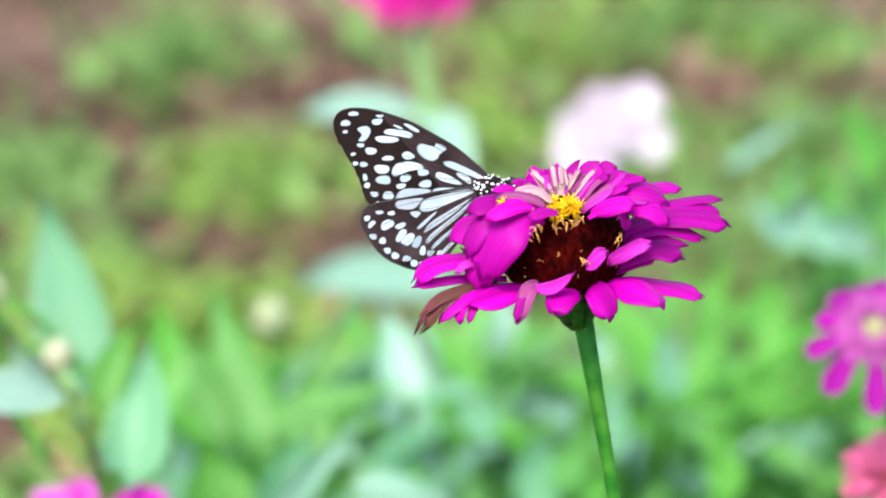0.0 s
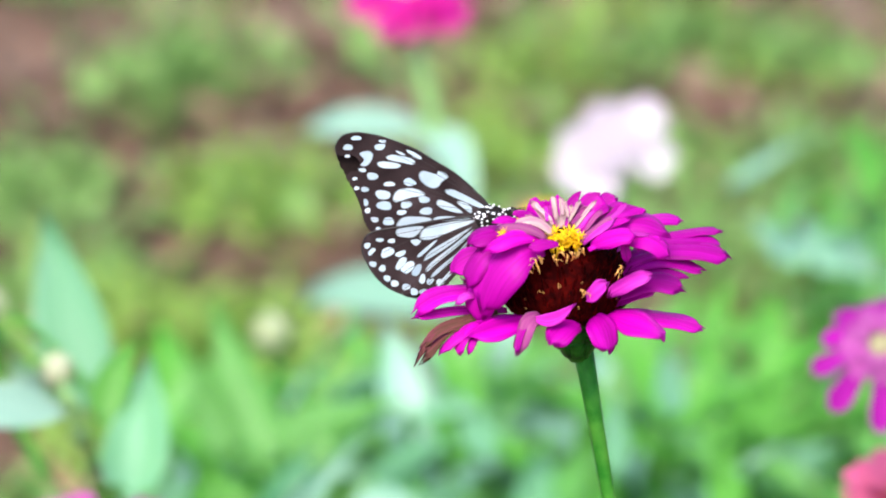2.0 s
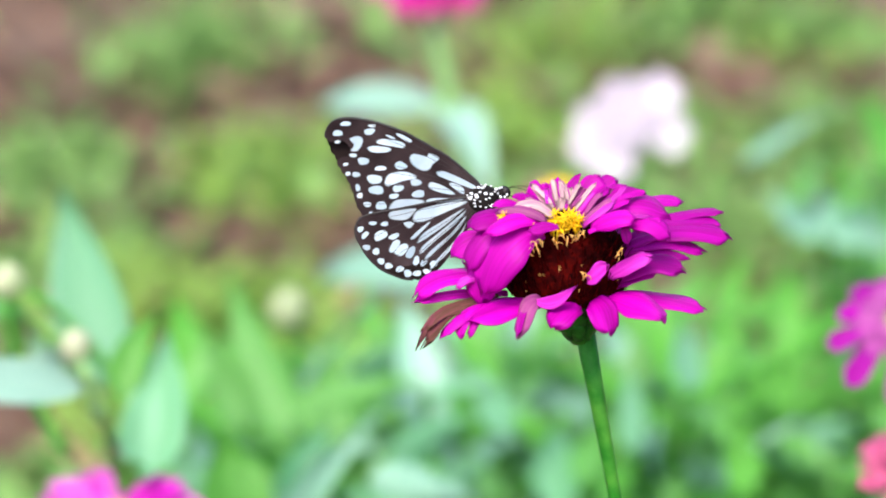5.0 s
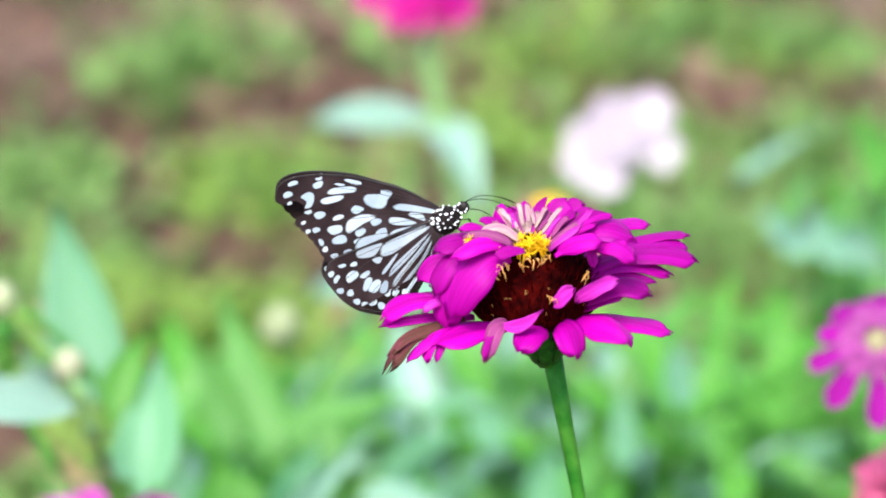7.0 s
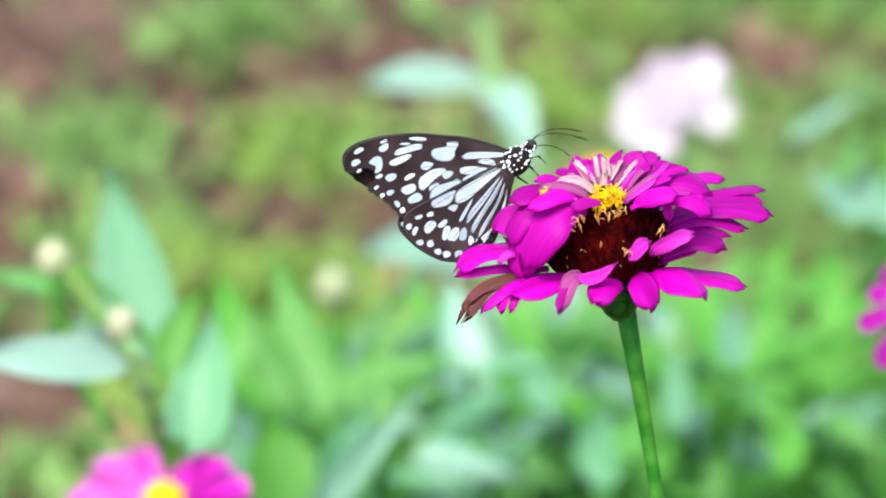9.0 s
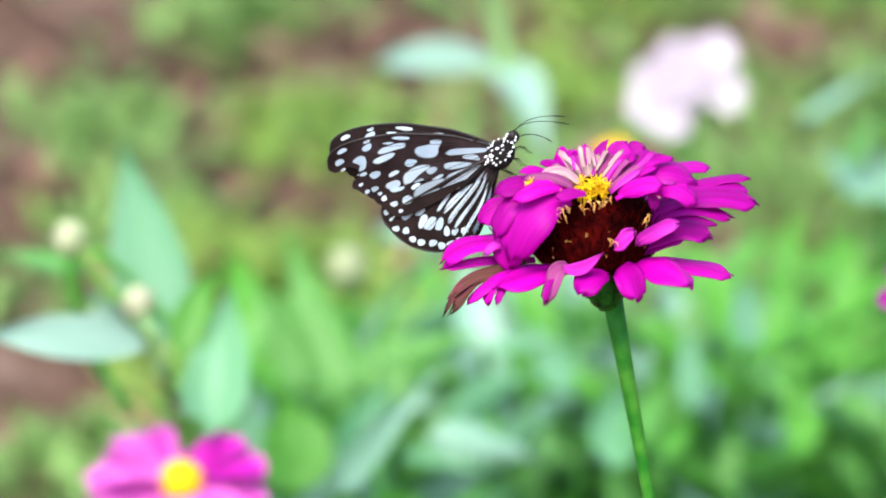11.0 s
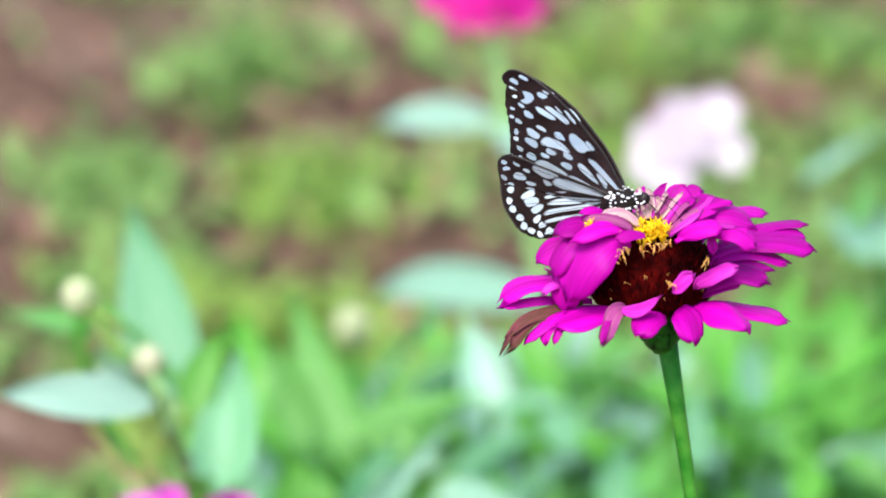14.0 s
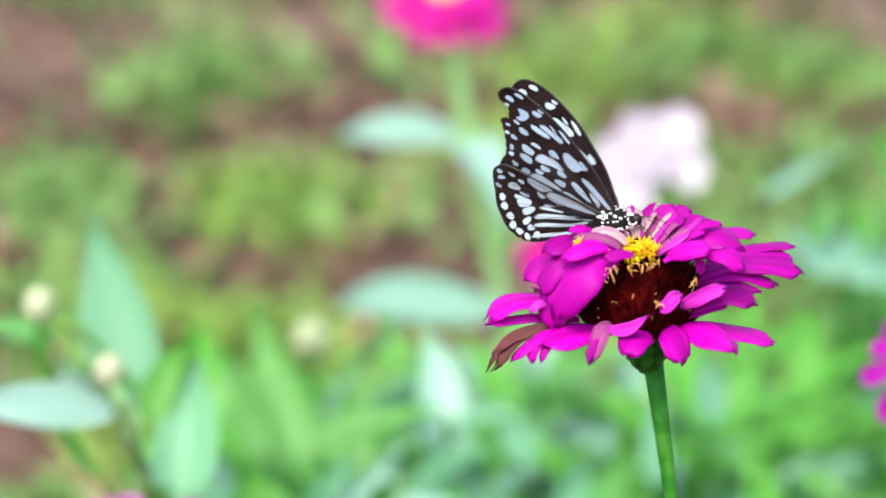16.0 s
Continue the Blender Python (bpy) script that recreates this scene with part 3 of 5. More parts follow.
    face_petal(z, (11.7, 16.5, -9), (12.6, 14.1, -11), (12.9, 11.3, -11), 2.7, 20, -0.1, "round", MAGENTA, 50)
    # narrow folded petals between them
    face_petal(z, (5.4, 16.9, -11), (8.9, 20.4, -11), (13.5, 22.0, -9), 2.0, 40, 0.16, "strap", MAGENTA, 110)
    face_petal(z, (7.5, 20.4, -8), (10.7, 23.2, -7.5), (12.6, 25.7, -5), 1.6, 40, 0.16, "strap", MAGENTA_PALE, 111)
    face_petal(z, (10.3, 21.8, -9), (13.5, 23.4, -8), (17.4, 23.7, -6), 1.8, 40, 0.16, "strap", MAGENTA, 112)
    face_petal(z, (11.0, 17.3, -13.5), (14.4, 18.1, -13.5), (17.9, 17.6, -12.5), 1.2, 40, 0.16, "strap", MAGENTA_PALE, 113)
    face_petal(z, (3.3, 14.1, -14), (7.5, 16.7, -14), (12.1, 19.5, -11.5), 1.9, 40, 0.16, "strap", MAGENTA, 114)
    face_petal(z, (2.6, 18.7, -9.5), (4.7, 21.8, -8.5), (6.8, 23.7, -6), 1.4, 40, 0.16, "strap", DUSTY, 115)
    face_petal(z, (15.1, 14.1, -13), (17.9, 16.2, -14), (21.0, 17.3, -13), 1.8, 40, 0.16, "strap", MAGENTA, 116)
    # crest behind the heart
    face_petal(z, (-7.2, 20.4, 4), (-8.8, 24.5, 6), (-10.5, 26.5, 6), 4.6, 25, -0.1, "round", MAGENTA, 51)
    face_petal(z, (-5.1, 21.1, 6), (-6.5, 23.8, 8), (-6.9, 26.5, 9), 4.0, 25, -0.1, "round", MAGENTA, 52)
    face_petal(z, (-3.0, 21.1, 6), (-3.4, 24.5, 8), (-3.5, 27.9, 10), 4.3, 25, -0.1, "round", MAGENTA, 53)
    face_petal(z, (-1.3, 21.8, 5), (-0.5, 25.7, 7), (2.2, 28.9, 8), 2.9, 25, 0.1, "point", MAGENTA, 54)
    face_petal(z, (1.9, 20.4, 7), (4.0, 24.8, 10), (7.1, 28.3, 12), 6.3, 28, -0.1, "round", MAGENTA, 55)
    face_petal(z, (4.0, 20.4, 6), (7.1, 25.2, 10), (11.0, 27.6, 12), 5.6, 32, -0.1, "round", MAGENTA, 56)
    # pale strips round the heart
    face_petal(z, (-5.1, 18.7, -6), (-8.1, 22.9, -4), (-10.4, 26.2, -2), 1.8, 30, 0.18, "strap", CREAM, 57, name="inner_petal")
    face_petal(z, (-4.4, 19.2, -6), (-6.6, 22.2, -4), (-8.0, 24.3, -2), 1.9, 30, 0.18, "strap", CREAM, 58, name="inner_petal")
    face_petal(z, (-3.5, 19.5, -6), (-4.8, 23.8, -4), (-5.2, 27.3, -2), 1.6, 30, 0.18, "strap", CREAM, 59, name="inner_petal")
    face_petal(z, (-3.0, 19.8, -6), (-2.5, 23.6, -4), (-2.8, 26.5, -2), 1.8, 30, 0.18, "strap", CREAM, 60, name="inner_petal")
    face_petal(z, (-5.8, 18.1, -6), (-9.2, 20.8, -4), (-11.8, 22.6, -2), 1.9, 30, 0.18, "strap", CREAM, 61, name="inner_petal")
    face_petal(z, (-2.4, 19.8, -6), (-1.2, 22.9, -4), (-0.8, 25.1, -2), 1.9, 30, 0.18, "strap", CREAM, 62, name="inner_petal")
    face_petal(z, (-1.6, 19.5, -6), (0.5, 22.9, -4), (1.8, 25.4, -2), 2.1, 30, 0.18, "strap", DUSTY, 63, name="inner_petal")
    face_petal(z, (-1.0, 19.2, -6), (1.8, 22.5, -4), (3.7, 24.8, -2), 2.4, 30, 0.18, "strap", DUSTY, 64, name="inner_petal")
    face_petal(z, (-5.2, 18.4, -6), (-7.4, 20.5, -4), (-8.8, 21.8, -2), 2.1, 30, 0.18, "strap", DUSTY, 65, name="inner_petal")
    face_petal(z, (-1.3, 18.7, -6), (1.8, 21.1, -4), (4.0, 22.6, -2), 2.9, 30, 0.18, "strap", DUSTY, 66, name="inner_petal")
    face_petal(z, (-3.8, 19.5, -6), (-5.5, 22.7, -4), (-6.3, 25.1, -2), 1.4, 30, 0.18, "strap", MAGENTA_PALE, 67, name="inner_petal")
    face_petal(z, (-2.0, 20.1, -6), (-1.5, 22.9, -4), (-1.9, 24.8, -2), 1.4, 30, 0.18, "strap", MAGENTA_PALE, 68, name="inner_petal")
    face_petal(z, (-6.1, 17.3, -6), (-10.1, 19.2, -4), (-13.3, 20.4, -2), 2.1, 30, 0.18, "strap", DUSTY, 69, name="inner_petal")
    # narrow curled strips between them
    for k, (u0, v0, u1, v1, width, mat) in enumerate((
            (-5.1, 20.4, -10.0, 25.5, 1.0, CREAM), (-5.4, 21.1, -8.6, 24.3, 0.9, CREAM), (-6.5, 20.1, -12.1, 22.0, 1.0, CREAM), (-7.2, 19.2, -14.7, 20.4, 1.1, CREAM), (-4.4, 21.8, -5.4, 27.1, 1.0, CREAM), (-3.0, 22.5, -3.3, 26.8, 1.2, CREAM),
            (-1.6, 22.0, -2.4, 25.9, 0.9, CREAM), (-1.3, 21.1, 1.5, 26.1, 1.1, CREAM), (-0.5, 20.4, 3.3, 24.5, 1.2, DUSTY), (0.1, 19.5, 5.4, 26.2, 1.1, CREAM), (0.8, 18.5, 7.6, 25.4, 1.2, MAGENTA), (1.2, 17.6, 9.8, 24.8, 1.0, DUSTY),
            (1.8, 16.5, 4.0, 22.6, 1.5, DUSTY), (2.3, 15.5, 10.4, 21.5, 1.3, MAGENTA_PALE), (-7.7, 18.7, -13.3, 18.1, 1.1, DUSTY), (-7.4, 17.6, -16.4, 19.4, 1.2, CREAM), (-6.6, 21.1, -7.0, 24.8, 0.9, MAGENTA_PALE), (2.0, 15.9, 7.9, 20.4, 1.2, DUSTY))):
        face_petal(z, (u0, v0, -6.8), ((u0 + u1) / 2, (v0 + v1) / 2 + 0.5, -5.0), (u1, v1, -2.6), width, 25, 0.22, "strap", mat, 80 + k, name="inner_petal")
    bm = bmesh.new()
    ball(bm, faced(18.2, -4.7, -19.4), 0.55 * MM, (1.1, 0.9, 0.6), None, 10, 6)
    part("water_drop", bm, DROP, z, "small bright drop of water")
    # yellow disc florets: a dense tuft, with looser ones on the cone's flank
    rng = random.Random(11)
    spots = []
    for k in range(48):
        a, q = rng.uniform(0, 6.28), math.sqrt(rng.random())
        spots.append((-2.9 + 3.8 * q * math.cos(a), -10.4 + 2.6 * q * math.sin(a), 22.6 + rng.uniform(-1.4, 2.0) - q * 1.5, rng.uniform(0.6, 0.85)))
    for u, v, size in ((-10.6, 15.6, 0.8), (-11.2, 14.0, 0.7), (-10.0, 14.6, 0.75), (-17.2, 18.4, 0.7), (-17.8, 18.0, 0.6), (-7.4, 15.4, 0.6), (1.6, 17.8, 0.6)):
        p = faced(u, v, -13.5) / MM
        spots.append((p.x, p.y, p.z, size))
    tuft = len(spots)
    for u, v in ((-11.6, 9.6), (-10.4, 10.6), (-9.6, 11.6), (-9.0, 10.2), (-8.8, 12.6), (-8.0, 12.0), (-5.4, 12.6), (-4.6, 11.4), (-3.0, 13.4), (-1.8, 12.8), (-1.0, 13.6), (0.4, 12.8),
                 (1.0, 13.6), (1.8, 14.2), (11.0, 10.0), (10.4, 9.0), (1.8, 4.4), (2.6, 3.8)):
        p = faced(u, v, -16.8 if u > -8.5 else -17.6) / MM
        spots.append((p.x, p.y, p.z, 0.52))
    for k in range(16):
        a, h = rng.uniform(3.7, 5.7), rng.uniform(4, 13)
        r = float(np.interp(h, [q[0] for q in prof], [q[1] for q in prof])) + 1.6
        spots.append((-1.8 + r * math.cos(a), r * math.sin(a), h, 0.2))
    for k, (x, y, h, size) in enumerate(spots):
        bm = bmesh.new()
        d = Vector((x * 0.05 + rng.uniform(-0.4, 0.4), -0.35 + rng.uniform(-0.4, 0.3), 0.8)).normalized()
        foot = mm(x, y, h) - d * 2.6 * MM * min(1.0, size * 1.3)
        neck = mm(x, y, h)
        tube(bm, [foot, (foot + neck) / 2, neck], [0.25 * MM * size, 0.3 * MM * size, (0.62 if k < tuft else 0.36) * MM * size], 6)
        if k >= tuft:
            hook = Vector((rng.uniform(-1.3, 1.3), -0.4, rng.uniform(-0.8, 0.5))).normalized()
            tube(bm, [bez(neck, neck + (d + hook) * 2.2 * MM * size, neck + (hook * 3.2 - d * 1.2) * MM * size, i / 5) for i in range(6)],
                 [0.19 * MM * size] * 5 + [0.13 * MM * size], 5)
        e1 = d.orthogonal().normalized()
        e2 = d.cross(e1)
        lobe = 2.0 if k < tuft else 1.1
        for j in range(5 if k < tuft else 2):
            a = 2 * math.pi * j / 5 + k
            o = e1 * math.cos(a) + e2 * math.sin(a)
            blade(bm, neck + o * 0.4 * MM * size, neck + (o * lobe + d * lobe * 0.5) * MM * size, 0.62 * MM * size, 0.15 * MM, 0.2, 0, "leaf",
                  side=d.cross(o), rows=3, cols=2, seed=j)
        part("disc_floret", bm, YELLOW if k < tuft else AMBER, z)
    return z


def catmull(pts, per=5):
    out = []
    n = len(pts)
    for i in range(n):
        p0, p1, p2, p3 = (Vector(pts[(i + k) % n]) for k in (-1, 0, 1, 2))
        for j in range(per):
            s = j / per
            out.append(0.5 * (2 * p1 + (p2 - p0) * s + (2 * p0 - 5 * p1 + 4 * p2 - p3) * s * s + (3 * p1 - p0 - 3 * p2 + p3) * s ** 3))
    return out


def wing_edge(outline):
    """The wing's outline with a scalloped, slightly ragged outer margin."""
    loop = catmull(outline, 9)
    run, edge = 0.0, []
    for k, p in enumerate(loop):
        ahead = loop[(k + 1) % len(loop)] - loop[k - 1]
        out = Vector((ahead.y, -ahead.x)).normalized()
        run += (p - loop[k - 1]).length
        outer = min(1.0, max(0.0, (p.length - 21) / 4)) * (1.0 if p.y < 14 else 0.25)  # the outer margin, not the leading edge
        edge.append(p + out * outer * (0.34 * abs(math.sin(math.pi * run / 2.3)) - 0.2 + 0.1 * math.sin(run * 7.3)))
    return edge


def inside(p, ring):
    hit = False
    for k in range(len(ring)):
        (ax, ay), (bx, by) = ring[k - 1], ring[k]
        if (ay > p[1]) != (by > p[1]) and p[0] < (bx - ax) * (p[1] - ay) / (by - ay) + ax:
            hit = not hit
    return hit


def wing_plate(outline, y, openings):
    """A thin dark wing membrane in the x-z plane, millimetres, open where the pale, translucent cells are."""
    loop = wing_edge(outline)
    pts, edges = [Vector(p) for p in loop], [(k, (k + 1) % len(loop)) for k in range(len(loop))]
    kept = []
    for ring in openings:
        mx, mz = sum(p[0] for p in ring) / len(ring), sum(p[1] for p in ring) / len(ring)
        hole = [(mx + (px - mx) * 1.06, mz + (pz - mz) * 1.06) for px, pz in ring]
        at = len(pts)
        pts += [Vector(p) for p in hole]
        edges += [(at + k, at + (k + 1) % len(hole)) for k in range(len(hole))]
        kept.append((hole, min(p[0] for p in hole), max(p[0] for p in hole), min(p[1] for p in hole), max(p[1] for p in hole)))
    verts, _, tris, *_ = geometry.delaunay_2d_cdt(pts, edges, [], 0, 1e-4)
    bm = bmesh.new()
    front = [bm.verts.new((p.x * MM, y * MM - 0.00005, p.y * MM)) for p in verts]
    back = [bm.verts.new((p.x * MM, y * MM + 0.00005, p.y * MM)) for p in verts]
    rim = [(p.x, p.y) for p in loop]
    for tri in tris:
        c = sum((verts[k] for k in tri), Vector((0, 0))) / len(tri)
        if not inside(c, rim) or any(a < c.x < b and lo < c.y < hi and inside(c, hole) for hole, a, b, lo, hi in kept):
            continue
        bm.faces.new([front[k] for k in reversed(tri)])
        bm.faces.new([back[k] for k in tri])
    bmesh.ops.delete(bm, geom=[v for v in bm.verts if not v.link_faces], context="VERTS")
    return bm


def cell_rings(spots, rings, seed):
    """Outlines of the pale cells in millimetres. spots: centre, length, width and angle; rings: corners."""
    rng = random.Random(seed)
    out = [[(p.x, p.y) for p in catmull([((x - 713) * 0.0591, (446 - h) * 0.0591) for x, h in pts], 3)] for pts in rings]
    for x, h, ln, w, a, taper in spots:
        c, s = math.cos(radians(a)), math.sin(radians(a))
        ph = rng.uniform(0, 6.28)
        ring = []
        for k in range(14):
            q = 2 * math.pi * k / 14
            r = 1 + 0.09 * math.sin(2 * q + ph) + 0.07 * math.sin(3 * q + 2 * ph)
            u, v = ln / 2 * r * math.copysign(abs(math.cos(q)) ** 0.85, math.cos(q)), w / 2 * r * math.copysign(abs(math.sin(q)) ** 0.85, math.sin(q))
            v *= 1 - taper * math.cos(q)
            ring.append((x + u * c - v * s, h + u * s + v * c))
        out.append(ring)
    return out


def patches(openings, y):
    """The pale cells as thin sheets in the membrane's openings; their scales thin out towards the edges."""
    bm = bmesh.new()
    pale = bm.verts.layers.float.new("pale")
    for i, ring in enumerate(openings):
        n = len(ring)
        mx, mz = sum(p[0] for p in ring) / n, sum(p[1] for p in ring) / n
        loops = []
        for share, full in ((1.12, 0.0), (1.0, 0.5), (0.84, 1.0)):
            loop = [bm.verts.new(((mx + (px - mx) * share) * MM, y * MM + (i % 5 - 2) * 0.000006, (mz + (pz - mz) * share) * MM)) for px, pz in ring]
            for v in loop:
                v[pale] = full
            loops.append(loop)
        for a, b in zip(loops, loops[1:]):
            for k in range(n):
                bm.faces.new((a[k], a[(k + 1) % n], b[(k + 1) % n], b[k]))
        bmesh.ops.triangulate(bm, faces=[bm.faces.new(loops[-1])])
    return bm


K = 0.0654  # scale of the wing drawings, millimetres a unit; their origin is the middle of the thorax


def drawn(x, y):
    return ((x - 600) * K, (530 - y) * K)


FORE_EDGE = [drawn(*p) for p in ((606, 520), (590, 482), (540, 430), (480, 376), (410, 330), (330, 280), (250, 245), (180, 222), (110, 211), (60, 219), (34, 246),
             (27, 276), (46, 296), (84, 294), (112, 312), (112, 346), (66, 372), (95, 430), (118, 490), (138, 560), (190, 600), (350, 600), (480, 575), (590, 548))]
FORE_WHOLE = FORE_EDGE[:11] + [drawn(*p) for p in ((30, 285), (42, 330))] + FORE_EDGE[16:]
HIND_EDGE = [drawn(*p) for p in ((606, 536), (540, 535), (430, 545), (290, 566), (165, 585), (128, 615), (120, 655), (140, 705), (165, 748), (205, 790), (255, 818), (312, 838),
             (376, 832), (428, 802), (480, 742), (522, 690), (560, 630), (600, 575))]
# pale cells of the wings: rings of corners in a second drawing, whose origin is the thorax too
FORE_CELLS = (((428, 270), (445, 258), (480, 268), (500, 272), (505, 260), (530, 268), (547, 285), (520, 305), (505, 325), (480, 330), (450, 315), (430, 292)),
              ((538, 340), (570, 340), (640, 375), (698, 412), (693, 424), (640, 402), (570, 370), (540, 354)), ((582, 392), (605, 390), (640, 410), (642, 438), (618, 424)),
              ((497, 398), (510, 380), (560, 400), (605, 435), (570, 433), (520, 416)), ((360, 300), (385, 285), (415, 310), (380, 320)))
FORE_OUTER = (((295, 195), (320, 188), (380, 200), (408, 215), (400, 230), (360, 222), (300, 208)), ((253, 222), (280, 215), (340, 225), (348, 238), (320, 245), (270, 240)),
              ((375, 170), (400, 175), (437, 200), (430, 210), (400, 195)), ((318, 362), (340, 335), (400, 330), (445, 350), (440, 362), (390, 368), (340, 384), (320, 382)),
              ((180, 180), (215, 170), (235, 185), (225, 215), (205, 232), (182, 228), (198, 205)), ((330, 172), (350, 176), (372, 190), (352, 188)))
HIND_CELLS = (((335, 470), (360, 449), (420, 448), (470, 456), (465, 470), (430, 480), (336, 487)), ((325, 512), (342, 494), (436, 488), (424, 510), (395, 533), (340, 529)),
              ((427, 530), (440, 502), (480, 486), (560, 472), (640, 466), (638, 480), (560, 510), (480, 541), (436, 543)), ((482, 468), (500, 450), (560, 450), (640, 460), (560, 466)))
HIND_STREAKS = (((440, 630), (468, 592), (540, 550), (640, 497), (560, 562), (468, 620)), ((448, 668), (468, 640), (560, 572), (643, 508), (606, 556), (500, 638), (456, 676)),
                ((470, 694), (500, 662), (580, 600), (642, 532), (622, 572), (540, 650), (478, 700)), ((492, 738), (520, 704), (600, 622), (644, 560), (610, 630), (534, 710), (500, 742)),
                ((412, 612), (440, 584), (488, 549), (490, 556), (430, 612)), ((385, 546), (430, 544), (408, 570)))
FORE_DOTS = ((107, 231, 34, 17), (75, 265, 32, 22), (195, 266, 38, 22), (206, 245, 26, 11), (72, 298, 20, 10), (128, 352, 26, 14),
             (135, 425, 30, 17), (104, 420, 18, 15), (138, 475, 18, 24), (144, 505, 22, 18), (170, 540, 28, 18), (222, 548, 42, 26), (182, 575, 18, 12), (98, 384, 18, 12))
FORE_SPOTS = ((228, 407, 38, 18), (203, 447, 54, 32), (207, 488, 50, 32), (165, 376, 42, 24), (358, 468, 42, 22), (290, 486, 38, 26), (272, 515, 34, 18), (365, 512, 48, 24))
HIND_SUB = ((215, 664, 46, 34, 25), (265, 670, 40, 18, 25), (266, 706, 50, 26, 55), (291, 722, 56, 32, 42), (325, 734, 50, 24, 62), (345, 767, 34, 22, 70),
            (187, 616, 28, 14, -10), (232, 621, 28, 15, 0), (156, 660, 30, 18, 45), (374, 776, 26, 22, 40))
HIND_DOTS = ((140, 637, 22, 20), (160, 707, 26, 20), (195, 724, 26, 22), (212, 762, 24, 22), (240, 782, 30, 22), (283, 796, 28, 24), (313, 815, 28, 24),
             (348, 816, 32, 18), (386, 811, 28, 18), (411, 781, 28, 20))


def cells(*tables):
    out = []
    for tb in tables:
        for x, y, ln, w, *a in tb:
            big = ln > 88
            out.append((*drawn(x, y), ln * K * (1.0 if big else 1.06), w * K * (1.14 if big else 1.08), a[0] if a else 0, 0.42 if big else 0.0))
    return out


def make_wing(name, parent, edge, spots, rings, y, veins, label):
    """A wing at depth y; the two on the far side show their blacker upper face."""
    openings = cell_rings(spots, rings, 3)
    w = part(name, wing_plate(edge, y, openings), WING if y < 0 else WING_UPPER, parent, label)
    m = part("pale_patch", patches(openings, y), PATCH, w, "pale bluish-white patches")
    m["kind"] = "stuff"
    for f in m.data.polygons:
        f.use_smooth = False
    bm = bmesh.new()
    lead = catmull(edge, 4)[2:46]
    tube(bm, [mm(p.x, y, p.y) for p in lead], [(0.34 - 0.2 * k / len(lead)) * MM for k in range(len(lead))], 6)
    part("leading_edge", bm, WING_DARK, w)
    for a, b, c in veins:
        bm = bmesh.new()
        (ax, az), (bx, bz), (cx, cz) = drawn(*a), drawn(*b), drawn(*c)
        tube(bm, [bez(mm(ax, y, az), mm(bx, y, bz), mm(cx, y, cz), s / 5) for s in range(6)], [0.09 * MM, 0.08 * MM, 0.07 * MM, 0.07 * MM, 0.06 * MM, 0.05 * MM], 6)
        part("vein", bm, WING_DARK, w)
    return w


